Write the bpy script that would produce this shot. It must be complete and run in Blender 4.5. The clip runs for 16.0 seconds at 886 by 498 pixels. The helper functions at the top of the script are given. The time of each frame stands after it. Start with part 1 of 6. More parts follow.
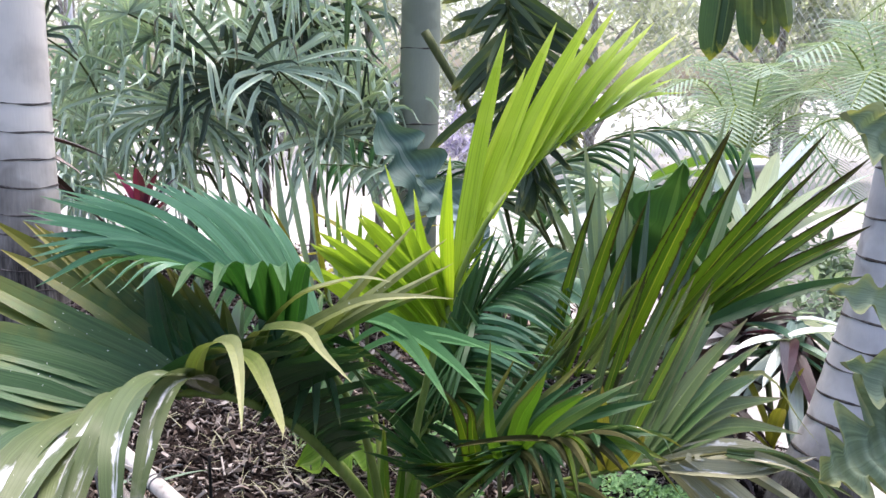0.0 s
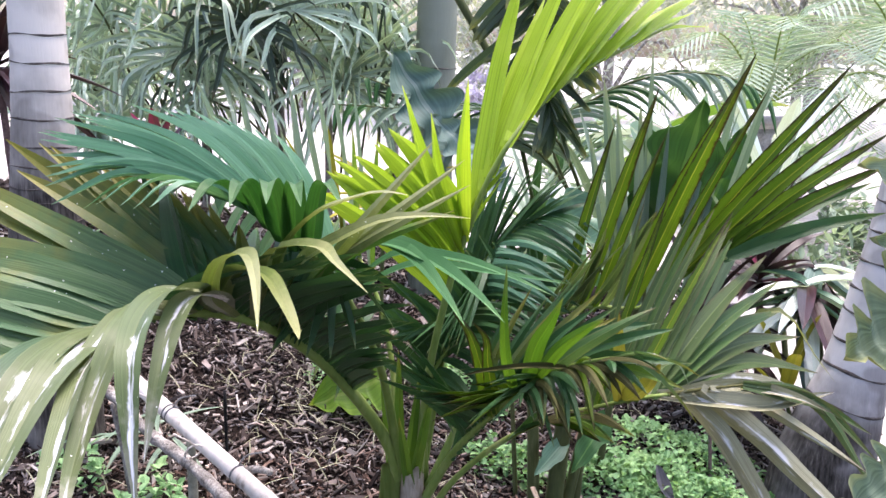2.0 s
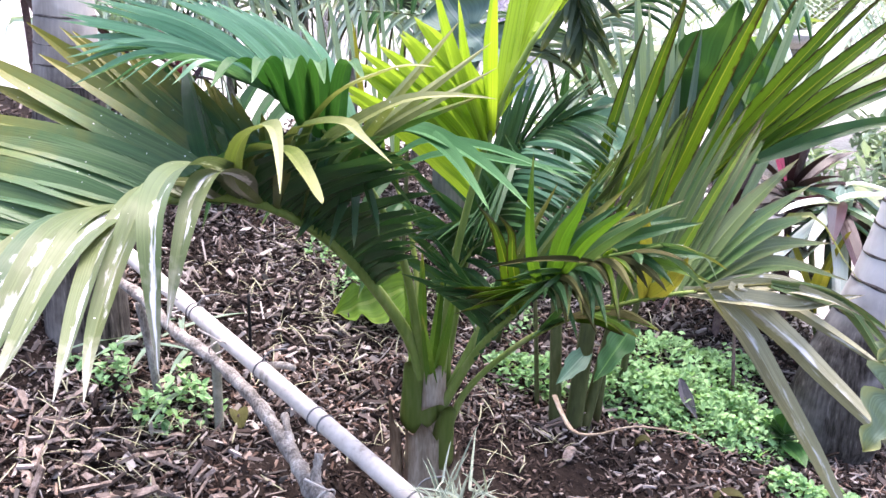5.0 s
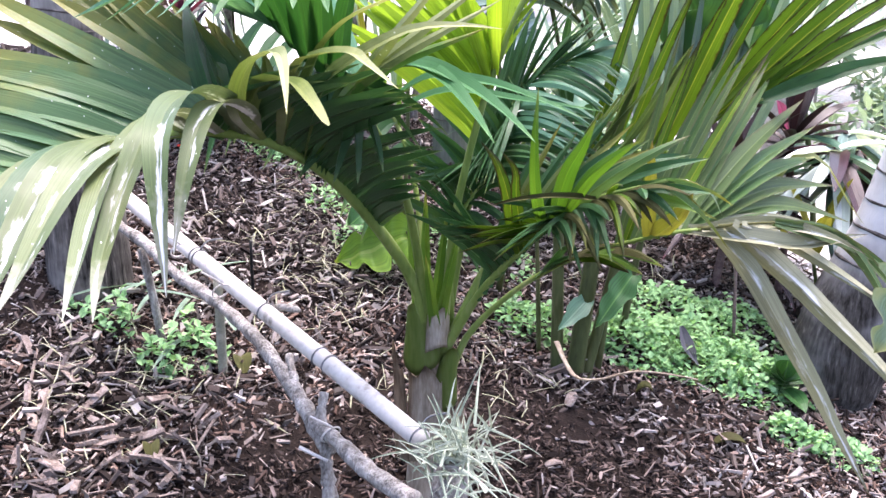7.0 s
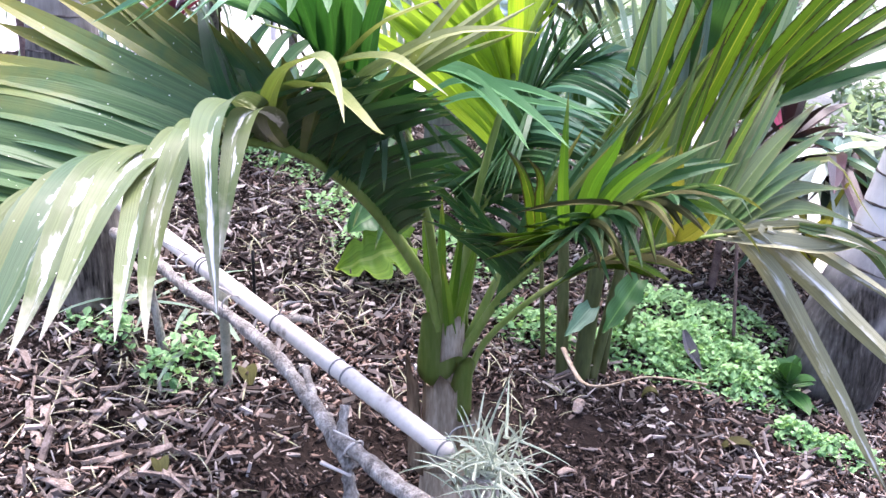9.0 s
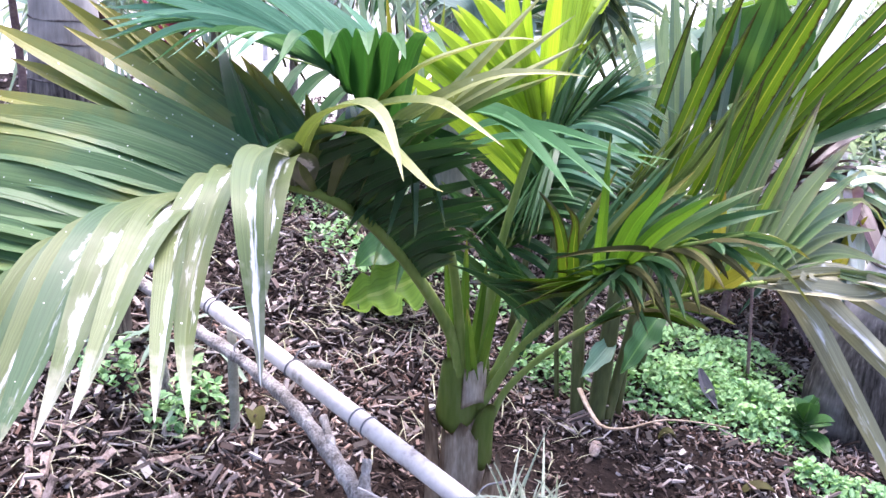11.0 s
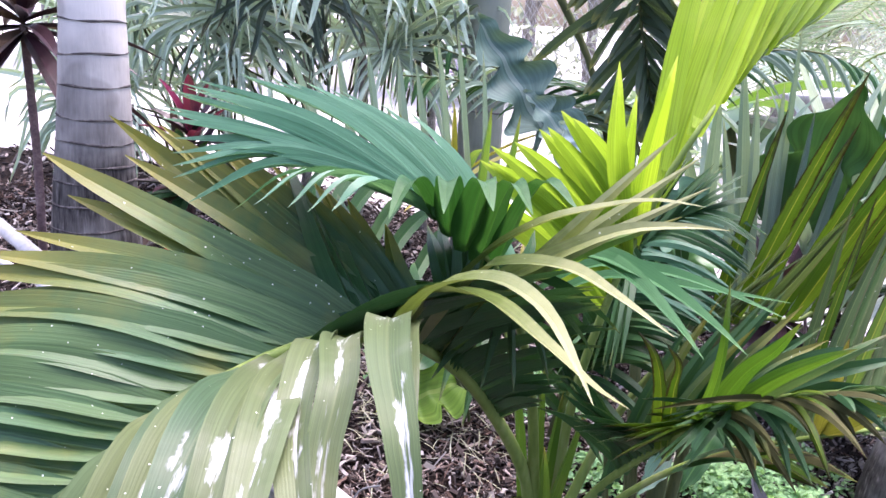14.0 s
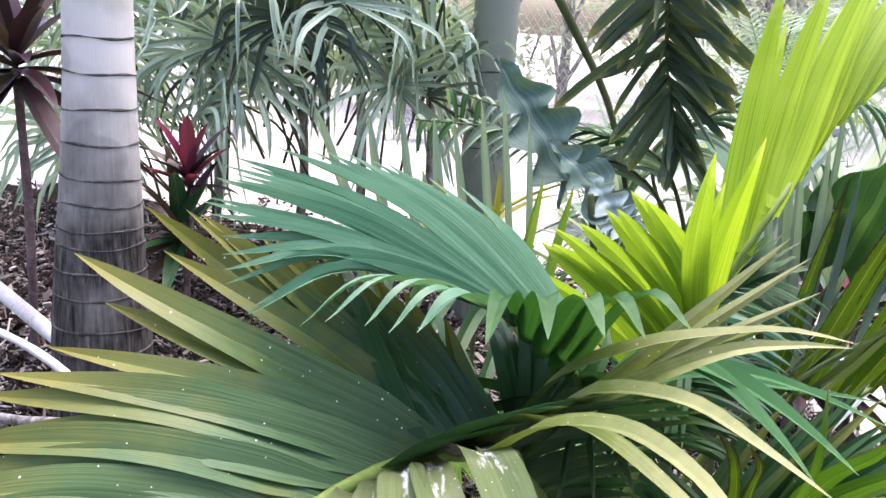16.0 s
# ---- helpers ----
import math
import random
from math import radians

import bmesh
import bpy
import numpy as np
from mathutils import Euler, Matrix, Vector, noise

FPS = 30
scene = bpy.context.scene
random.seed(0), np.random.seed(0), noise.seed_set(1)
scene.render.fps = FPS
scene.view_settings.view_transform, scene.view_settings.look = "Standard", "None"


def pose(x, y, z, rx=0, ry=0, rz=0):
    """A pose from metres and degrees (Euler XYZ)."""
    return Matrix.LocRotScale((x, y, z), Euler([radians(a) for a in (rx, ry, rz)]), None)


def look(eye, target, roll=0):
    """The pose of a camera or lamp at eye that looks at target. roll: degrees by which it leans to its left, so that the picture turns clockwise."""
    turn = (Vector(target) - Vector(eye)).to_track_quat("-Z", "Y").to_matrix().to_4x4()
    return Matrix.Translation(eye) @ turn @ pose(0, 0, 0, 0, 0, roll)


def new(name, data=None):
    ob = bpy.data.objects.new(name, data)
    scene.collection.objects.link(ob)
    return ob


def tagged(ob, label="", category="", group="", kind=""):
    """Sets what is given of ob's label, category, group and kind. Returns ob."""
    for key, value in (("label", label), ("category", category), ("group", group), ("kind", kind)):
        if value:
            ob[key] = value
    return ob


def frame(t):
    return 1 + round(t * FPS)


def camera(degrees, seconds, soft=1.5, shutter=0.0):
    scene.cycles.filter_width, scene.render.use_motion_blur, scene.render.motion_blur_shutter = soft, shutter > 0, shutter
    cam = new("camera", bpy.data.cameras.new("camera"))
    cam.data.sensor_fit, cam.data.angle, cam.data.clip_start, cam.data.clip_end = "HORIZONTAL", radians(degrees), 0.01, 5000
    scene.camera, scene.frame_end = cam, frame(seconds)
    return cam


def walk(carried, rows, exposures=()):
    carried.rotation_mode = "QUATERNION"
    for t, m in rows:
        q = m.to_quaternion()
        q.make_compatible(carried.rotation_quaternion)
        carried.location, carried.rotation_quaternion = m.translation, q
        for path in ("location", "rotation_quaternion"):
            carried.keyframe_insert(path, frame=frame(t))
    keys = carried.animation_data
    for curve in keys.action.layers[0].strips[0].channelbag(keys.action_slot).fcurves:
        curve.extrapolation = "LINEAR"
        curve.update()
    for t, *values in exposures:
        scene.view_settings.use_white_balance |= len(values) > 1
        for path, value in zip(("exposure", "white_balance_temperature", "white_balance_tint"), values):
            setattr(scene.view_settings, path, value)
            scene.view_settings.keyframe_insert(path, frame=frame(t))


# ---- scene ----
cam = camera(49.0, 16.0)
PATH = [
    (0, (0.474, -0.026, 1.559), (0.161, 1.919, 1.217), 0.3),
    (0.5, (0.47, -0.025, 1.54), (0.152, 1.916, 1.18), 0.5),
    (1, (0.468, -0.03, 1.525), (0.145, 1.906, 1.146), 0.6),
    (1.5, (0.47, -0.029, 1.506), (0.138, 1.903, 1.109), 0.7),
    (2, (0.47, -0.026, 1.486), (0.131, 1.901, 1.07), 0.7),
    (2.5, (0.468, -0.024, 1.469), (0.121, 1.897, 1.034), 0.7),
    (3, (0.467, -0.024, 1.453), (0.111, 1.89, 0.999), 0.8),
    (3.5, (0.466, -0.025, 1.44), (0.102, 1.883, 0.965), 0.9),
    (4, (0.467, -0.023, 1.426), (0.094, 1.878, 0.929), 1.0),
    (4.5, (0.469, -0.023, 1.41), (0.089, 1.871, 0.892), 1.1),
    (7, (0.461, -0.038, 1.345), (0.091, 1.83, 0.734), 0.9),
    (7.5, (0.448, -0.038, 1.338), (0.086, 1.832, 0.726), 0.8),
    (8, (0.419, -0.038, 1.339), (0.075, 1.836, 0.73), 0.7),
    (10.5, (0.258, 0.042, 1.354), (-0.009, 1.936, 0.77), 1.5),
    (11, (0.243, 0.062, 1.365), (-0.026, 1.96, 0.797), 1.6),
    (11.5, (0.216, 0.085, 1.384), (-0.049, 1.988, 0.831), 1.8),
    (12, (0.195, 0.099, 1.397), (-0.07, 2.009, 0.866), 1.9),
    (12.5, (0.163, 0.119, 1.415), (-0.096, 2.035, 0.9), 1.9),
    (13, (0.121, 0.155, 1.435), (-0.128, 2.074, 0.932), 1.9),
    (13.5, (0.075, 0.189, 1.458), (-0.163, 2.112, 0.964), 2.0),
    (14, (0.02, 0.231, 1.472), (-0.203, 2.16, 0.996), 2.3),
    (14.5, (-0.033, 0.274, 1.495), (-0.237, 2.208, 1.027), 2.4),
    (15, (-0.08, 0.311, 1.529), (-0.264, 2.246, 1.055), 2.5),
    (15.5, (-0.122, 0.347, 1.548), (-0.286, 2.285, 1.079), 2.7),
    (16, (-0.156, 0.374, 1.566), (-0.302, 2.314, 1.102), 2.7),
]
EXPOSURES = [(0, 0.6, 6360, 19), (3, 1.12, 6400, 26), (7, 1.38, 6200, 25), (12, 1.42, 5950, 32), (13.5, 1.12, 6000, 33), (14.5, 1.13, 6150, 29), (16, 0.97, 6400, 23)]
walk(cam, [(t, look(eye, target, roll)) for t, eye, target, roll in PATH], EXPOSURES)
SKY_STRENGTH, SUN_STRENGTH = 0.34, 3.3

# ---- light ----
world = bpy.data.worlds.new("sky")
scene.world = world
world.use_nodes = True
wn = world.node_tree
sky = wn.nodes.new("ShaderNodeTexSky")
sky.sky_type, sky.sun_disc = "NISHITA", False
sky.sun_elevation, sky.sun_rotation = radians(75), radians(23)
sky.air_density, sky.dust_density, sky.ozone_density = 1.0, 4.0, 1.0
wn.links.new(sky.outputs[0], wn.nodes["Background"].inputs[0])
wn.nodes["Background"].inputs[1].default_value = SKY_STRENGTH
sun_data = bpy.data.lights.new("sun", "SUN")
sun_data.energy, sun_data.angle, sun_data.color = SUN_STRENGTH, radians(40), (1.0, 0.96, 0.9)
sun = new("sun", sun_data)
sun.matrix_world = look((0.9, 2.6, 9.0), (0.0, 0.5, 0.0))

rnd = random.Random(7)


# ---- materials ----
def node(nt, kind, **values):
    n = nt.nodes.new(kind)
    for key, value in values.items():
        n.inputs[key].default_value = value
    return n


def ramp(nt, fac, stops):
    r = nt.nodes.new("ShaderNodeValToRGB")
    e = r.color_ramp.elements
    while len(e) < len(stops):
        e.new(0.5)
    for k, (p, c) in enumerate(stops):
        e[k].position, e[k].color = p, (*c, 1)
    nt.links.new(fac, r.inputs[0])
    return r.outputs[0]


def blend(nt, fac, a, b, mode="MIX"):
    m = nt.nodes.new("ShaderNodeMix")
    m.data_type, m.blend_type = "RGBA", mode
    for sock, v in ((m.inputs[0], fac), (m.inputs[6], a), (m.inputs[7], b)):
        if isinstance(v, (int, float)):
            sock.default_value = v
        elif isinstance(v, tuple):
            sock.default_value = (*v, 1)
        else:
            nt.links.new(v, sock)
    return m.outputs[2]


def math_node(nt, op, a, b=0.0):
    m = nt.nodes.new("ShaderNodeMath")
    m.operation = op
    for sock, v in ((m.inputs[0], a), (m.inputs[1], b)):
        if isinstance(v, (int, float)):
            sock.default_value = v
        else:
            nt.links.new(v, sock)
    return m.outputs[0]


def blank(name):
    m = bpy.data.materials.new(name)
    m.use_nodes = True
    nt = m.node_tree
    return m, nt, nt.nodes["Principled BSDF"]


def leaf_material(name, base, alt, tip, rough=0.38, glow=0.3, tip_from=0.75, specks=0.0, spread=0.5, rib=None, blotch=0.25, streak=0.0, gloss=0.14, veins=0.8, edges=0.0, soft=0.22):
    """A palm or shrub leaf: parallel veins, a paler midrib, browned tips, specks of scale, light that shines through."""
    m, nt, b = blank(name)
    uv = nt.nodes.new("ShaderNodeUVMap")
    sep = nt.nodes.new("ShaderNodeSeparateXYZ")
    nt.links.new(uv.outputs[0], sep.inputs[0])
    u, v = sep.outputs[0], sep.outputs[1]
    obj = nt.nodes.new("ShaderNodeNewGeometry")
    info = nt.nodes.new("ShaderNodeObjectInfo")
    tex = nt.nodes.new("ShaderNodeTexCoord")
    n1 = node(nt, "ShaderNodeTexNoise", Scale=9.0, Detail=5.0)
    n2 = node(nt, "ShaderNodeTexNoise", Scale=60.0, Detail=3.0)
    nt.links.new(tex.outputs["Object"], n1.inputs[0])
    nt.links.new(tex.outputs["Object"], n2.inputs[0])
    vary = math_node(nt, "ADD", info.outputs["Random"], obj.outputs["Random Per Island"])
    vary = math_node(nt, "FRACT", vary)
    vary = math_node(nt, "MULTIPLY", vary, spread)
    vary = math_node(nt, "ADD", vary, math_node(nt, "MULTIPLY", n1.outputs[0], 0.5))
    col = blend(nt, vary, base, alt)
    # veins run along the blade
    comb = nt.nodes.new("ShaderNodeCombineXYZ")
    nt.links.new(math_node(nt, "MULTIPLY", u, 1.5), comb.inputs[0])
    nt.links.new(math_node(nt, "MULTIPLY", v, 26.0), comb.inputs[1])
    nt.links.new(math_node(nt, "MULTIPLY", math_node(nt, "ADD", info.outputs["Random"], obj.outputs["Random Per Island"]), 30.0), comb.inputs[2])
    vein = node(nt, "ShaderNodeTexNoise", Scale=1.0, Detail=3.0)
    nt.links.new(comb.outputs[0], vein.inputs[0])
    shade = ramp(nt, vein.outputs[0], [(0.3, (0.72, 0.72, 0.72)), (0.7, (1.18, 1.18, 1.18))])
    col = blend(nt, veins, col, shade, "MULTIPLY")
    # midrib
    mid = math_node(nt, "ABSOLUTE", math_node(nt, "SUBTRACT", v, 0.5))
    mid = math_node(nt, "LESS_THAN", mid, 0.035)
    col = blend(nt, math_node(nt, "MULTIPLY", mid, 0.45), col, rib or alt)
    # yellowed blotches and browned tips
    blot = ramp(nt, n1.outputs[0], [(0.55, (0, 0, 0)), (0.75, (1, 1, 1))])
    col = blend(nt, math_node(nt, "MULTIPLY", blot, blotch), col, tip)
    edge = math_node(nt, "ADD", u, math_node(nt, "MULTIPLY", math_node(nt, "SUBTRACT", n2.outputs[0], 0.5), 0.25))
    edge = ramp(nt, edge, [(tip_from, (0, 0, 0)), (min(1.0, tip_from + soft), (1, 1, 1))])
    col = blend(nt, math_node(nt, "MULTIPLY", edge, 0.85), col, tip)
    if edges:
        # dried brown margins
        rim = math_node(nt, "ADD", math_node(nt, "ABSOLUTE", math_node(nt, "SUBTRACT", v, 0.5)), math_node(nt, "MULTIPLY", math_node(nt, "SUBTRACT", n2.outputs[0], 0.5), 0.3))
        rim = ramp(nt, math_node(nt, "ADD", rim, math_node(nt, "MULTIPLY", u, 0.26)), [(0.5, (0, 0, 0)), (0.6, (1, 1, 1))])
        col = blend(nt, math_node(nt, "MULTIPLY", rim, edges), col, tip)
    if specks:
        vor = node(nt, "ShaderNodeTexVoronoi", Scale=70.0)
        nt.links.new(tex.outputs["Object"], vor.inputs[0])
        dots = math_node(nt, "LESS_THAN", vor.outputs["Distance"], math_node(nt, "MULTIPLY", math_node(nt, "SUBTRACT", n2.outputs[0], 0.32), 0.3))
        keep = math_node(nt, "GREATER_THAN", n1.outputs[0], 0.38)
        col = blend(nt, math_node(nt, "MULTIPLY", math_node(nt, "MULTIPLY", dots, keep), specks), col, (0.75, 0.76, 0.7))
    if streak:
        # bleached scars along the fold
        comb2 = nt.nodes.new("ShaderNodeCombineXYZ")
        nt.links.new(math_node(nt, "MULTIPLY", u, 5.0), comb2.inputs[0])
        nt.links.new(math_node(nt, "MULTIPLY", v, 3.0), comb2.inputs[1])
        nt.links.new(math_node(nt, "MULTIPLY", info.outputs["Random"], 40.0), comb2.inputs[2])
        scar = node(nt, "ShaderNodeTexNoise", Scale=1.0, Detail=4.0, Roughness=0.6)
        nt.links.new(comb2.outputs[0], scar.inputs[0])
        sway = math_node(nt, "MULTIPLY", math_node(nt, "SUBTRACT", n1.outputs[0], 0.5), 0.9)
        frayed = math_node(nt, "MULTIPLY", math_node(nt, "SUBTRACT", n2.outputs[0], 0.5), 0.3)
        near = ramp(nt, math_node(nt, "ADD", math_node(nt, "ABSOLUTE", math_node(nt, "ADD", math_node(nt, "SUBTRACT", v, 0.55), sway)), frayed), [(0.1, (1, 1, 1)), (0.2, (0, 0, 0))])
        on = ramp(nt, scar.outputs[0], [(0.5, (0, 0, 0)), (0.6, (1, 1, 1))])
        col = blend(nt, math_node(nt, "MULTIPLY", math_node(nt, "MULTIPLY", near, on), streak), col, (0.68, 0.69, 0.72))
    nt.links.new(col, b.inputs["Base Color"])
    b.inputs["Roughness"].default_value = rough
    b.inputs["Specular IOR Level"].default_value = gloss
    bump = node(nt, "ShaderNodeBump", Strength=0.35, Distance=0.002)
    nt.links.new(vein.outputs[0], bump.inputs["Height"])
    nt.links.new(bump.outputs[0], b.inputs["Normal"])
    tr = nt.nodes.new("ShaderNodeBsdfTranslucent")
    nt.links.new(blend(nt, 1.0, col, (1.25, 1.3, 0.7), "MULTIPLY"), tr.inputs[0])
    mix = node(nt, "ShaderNodeMixShader", Fac=glow)
    nt.links.new(b.outputs[0], mix.inputs[1])
    nt.links.new(tr.outputs[0], mix.inputs[2])
    nt.links.new(mix.outputs[0], nt.nodes["Material Output"].inputs[0])
    return m


def rough_material(name, colours, scale=20.0, rough=0.8, relief=0.4, distance=0.004, stretch=(1, 1, 1), islands=0.0, fine=6.0, gloss=0.08):
    """Bark, wood, soil, stone: two scales of grain from a ramp of colours, with relief."""
    m, nt, b = blank(name)
    tex = nt.nodes.new("ShaderNodeTexCoord")
    mp = nt.nodes.new("ShaderNodeMapping")
    mp.inputs["Scale"].default_value = stretch
    nt.links.new(tex.outputs["Object"], mp.inputs[0])
    a = node(nt, "ShaderNodeTexNoise", Scale=scale, Detail=6.0, Roughness=0.6)
    c = node(nt, "ShaderNodeTexNoise", Scale=scale * fine, Detail=3.0)
    nt.links.new(mp.outputs[0], a.inputs[0])
    nt.links.new(mp.outputs[0], c.inputs[0])
    f = math_node(nt, "ADD", math_node(nt, "MULTIPLY", a.outputs[0], 0.65), math_node(nt, "MULTIPLY", c.outputs[0], 0.35))
    if islands:
        g = nt.nodes.new("ShaderNodeNewGeometry")
        f = math_node(nt, "ADD", math_node(nt, "MULTIPLY", f, 1 - islands), math_node(nt, "MULTIPLY", g.outputs["Random Per Island"], islands))
    n = len(colours)
    lo, hi = (0.3, 0.7) if not islands else (0.12, 0.88)
    col = ramp(nt, f, [(lo + (hi - lo) * k / (n - 1), colours[k]) for k in range(n)])
    nt.links.new(col, b.inputs["Base Color"])
    b.inputs["Roughness"].default_value = rough
    b.inputs["Specular IOR Level"].default_value = gloss
    bump = node(nt, "ShaderNodeBump", Strength=relief, Distance=distance)
    nt.links.new(f, bump.inputs["Height"])
    nt.links.new(bump.outputs[0], b.inputs["Normal"])
    return m


M_OLIVE = leaf_material("olive palm leaf", (0.03, 0.092, 0.045), (0.095, 0.15, 0.05), (0.19, 0.165, 0.024), rough=0.38, specks=0.95, gloss=0.2, tip_from=0.5, soft=0.5, blotch=0.45, rib=(0.16, 0.24, 0.08), glow=0.25, veins=1.0)
M_SAGE = leaf_material("grey green palm leaf", (0.042, 0.085, 0.03), (0.115, 0.16, 0.062), (0.1, 0.085, 0.045), rough=0.42, specks=0.4, tip_from=0.86, glow=0.34, blotch=0.15, rib=(0.2, 0.26, 0.1), edges=0.5, veins=1.0)
M_LIME = leaf_material("fresh green leaflet", (0.04, 0.115, 0.01), (0.11, 0.22, 0.018), (0.14, 0.15, 0.04), rough=0.4, tip_from=0.85, glow=0.3, blotch=0.3, veins=1.0)
M_HANG = leaf_material("scarred olive palm leaf", (0.065, 0.103, 0.04), (0.125, 0.152, 0.066), (0.33, 0.32, 0.26), specks=1.0, tip_from=0.84, streak=1.0, gloss=0.16, rough=0.4, glow=0.2, veins=0.7, blotch=0.2)
M_HANG_GREEN = leaf_material("greener scarred palm leaf", (0.04, 0.085, 0.042), (0.09, 0.13, 0.06), (0.25, 0.25, 0.18), specks=1.0, tip_from=0.9, streak=0.8, gloss=0.16, rough=0.4, glow=0.2, veins=0.7, blotch=0.2)
M_CURL = leaf_material("arching green leaflet", (0.012, 0.06, 0.012), (0.035, 0.105, 0.022), (0.12, 0.22, 0.1), tip_from=0.7, soft=0.3, rough=0.4, glow=0.28, blotch=0.1, veins=0.9)
M_BLUE_GREEN = leaf_material("smooth blue green leaflet", (0.035, 0.12, 0.04), (0.08, 0.2, 0.075), (0.14, 0.26, 0.1), rough=0.42, tip_from=0.85, glow=0.25, blotch=0.1, veins=0.8, gloss=0.12)
M_SAGE_GREEN = leaf_material("dusty green palm leaf", (0.04, 0.1, 0.03), (0.1, 0.17, 0.06), (0.17, 0.16, 0.08), rough=0.42, specks=0.3, tip_from=0.85, glow=0.35, blotch=0.15, rib=(0.16, 0.22, 0.08), edges=0.3)
M_PALE = leaf_material("yellowing palm leaf", (0.075, 0.115, 0.025), (0.15, 0.185, 0.045), (0.34, 0.34, 0.16), tip_from=0.5, soft=0.45, specks=0.6, rough=0.34, glow=0.25, blotch=0.35, veins=1.0, gloss=0.25)
M_BLUE = leaf_material("blue green palm leaf", (0.022, 0.1, 0.045), (0.12, 0.255, 0.145), (0.2, 0.3, 0.17), rough=0.36, tip_from=0.9, glow=0.22, blotch=0.1, veins=1.0, gloss=0.3, spread=0.7)
M_YELLOW = leaf_material("new yellow green leaf", (0.22, 0.36, 0.018), (0.36, 0.48, 0.035), (0.48, 0.56, 0.12), rough=0.36, tip_from=0.82, glow=0.45, blotch=0.2, veins=0.9, rib=(0.16, 0.28, 0.015), gloss=0.2)
M_FRESH = leaf_material("lime green leaflet", (0.17, 0.28, 0.018), (0.28, 0.4, 0.035), (0.36, 0.44, 0.09), rough=0.36, tip_from=0.82, glow=0.42, blotch=0.15, veins=0.9, rib=(0.3, 0.42, 0.05), gloss=0.2)
M_DARK = leaf_material("dark green palm leaf", (0.013, 0.05, 0.018), (0.05, 0.118, 0.04), (0.12, 0.15, 0.045), rough=0.35, tip_from=0.88, glow=0.2, gloss=0.2)
M_MID = leaf_material("mid green palm leaf", (0.05, 0.125, 0.02), (0.13, 0.22, 0.04), (0.2, 0.18, 0.05), rough=0.36, tip_from=0.8, glow=0.4)
M_TRI = leaf_material("green and brown palm leaf", (0.026, 0.078, 0.005), (0.11, 0.185, 0.012), (0.024, 0.017, 0.008), rough=0.36, tip_from=0.7, glow=0.34, rib=(0.36, 0.36, 0.05), blotch=0.25, edges=0.95, gloss=0.2, veins=1.0)
M_GREY = leaf_material("grey green blade", (0.13, 0.2, 0.15), (0.24, 0.32, 0.24), (0.3, 0.32, 0.2), rough=0.4, tip_from=0.85, glow=0.25)
M_DRY = leaf_material("dry palm leaf", (0.16, 0.165, 0.09), (0.36, 0.35, 0.23), (0.09, 0.075, 0.05), rough=0.6, tip_from=0.8, glow=0.12, blotch=0.35, streak=0.6, veins=1.0, gloss=0.2)
M_BROWN = leaf_material("dead brown leaf", (0.026, 0.027, 0.008), (0.085, 0.084, 0.026), (0.035, 0.028, 0.01), rough=0.7, tip_from=0.8, glow=0.08, blotch=0.6)
M_DEAD = leaf_material("grey dead leaf", (0.04, 0.04, 0.045), (0.12, 0.12, 0.13), (0.2, 0.19, 0.17), rough=0.6, tip_from=0.85, glow=0.05, blotch=0.3)
M_FAN = leaf_material("fan palm blade", (0.025, 0.075, 0.045), (0.5, 0.62, 0.48), (0.3, 0.29, 0.15), gloss=0.6, rough=0.28, tip_from=0.86, glow=0.22, spread=1.0, blotch=0.15)
# darker copy of the fan blade: the thicket's shade is put into its colour
M_FANDARK = leaf_material("fan palm blade with painted shade", (0.02, 0.036, 0.025), (0.08, 0.115, 0.085), (0.16, 0.13, 0.07), rough=0.4, tip_from=0.85, glow=0.15, spread=0.9)
M_FOX = leaf_material("hanging frond leaf", (0.02, 0.042, 0.022), (0.075, 0.11, 0.06), (0.2, 0.2, 0.06), rough=0.36, tip_from=0.8, glow=0.25, gloss=0.3)
M_ENDS = leaf_material("dark leaf end", (0.018, 0.05, 0.012), (0.06, 0.11, 0.03), (0.3, 0.3, 0.03), rough=0.36, tip_from=0.88, soft=0.08, glow=0.3, gloss=0.3, rib=(0.2, 0.26, 0.08), veins=1.0)
M_PHILO = leaf_material("philodendron leaf", (0.06, 0.14, 0.08), (0.12, 0.22, 0.14), (0.12, 0.2, 0.1), rough=0.34, tip_from=0.95, glow=0.15, blotch=0.15, rib=(0.2, 0.3, 0.2), gloss=0.25, veins=1.0)
M_PHILO_BLUE = leaf_material("blue grey philodendron leaf", (0.05, 0.1, 0.08), (0.15, 0.22, 0.185), (0.24, 0.3, 0.27), rough=0.5, tip_from=0.95, glow=0.15, blotch=0.2, rib=(0.26, 0.32, 0.28), gloss=0.14, veins=1.0)
M_PHILO_GREEN = leaf_material("green philodendron leaf", (0.05, 0.15, 0.045), (0.12, 0.25, 0.09), (0.2, 0.3, 0.1), rough=0.32, tip_from=0.95, glow=0.25, blotch=0.1, gloss=0.3)
M_SEEDLING = leaf_material("yellow green lobed leaf", (0.08, 0.18, 0.02), (0.17, 0.28, 0.04), (0.3, 0.34, 0.06), rough=0.35, tip_from=0.9, glow=0.35, blotch=0.3, rib=(0.36, 0.44, 0.12), veins=1.0)
M_EDGED = leaf_material("yellow edged philodendron leaf", (0.12, 0.175, 0.11), (0.21, 0.265, 0.18), (0.33, 0.34, 0.15), rough=0.5, tip_from=0.9, glow=0.2, blotch=0.25, edges=0.5, veins=1.0)
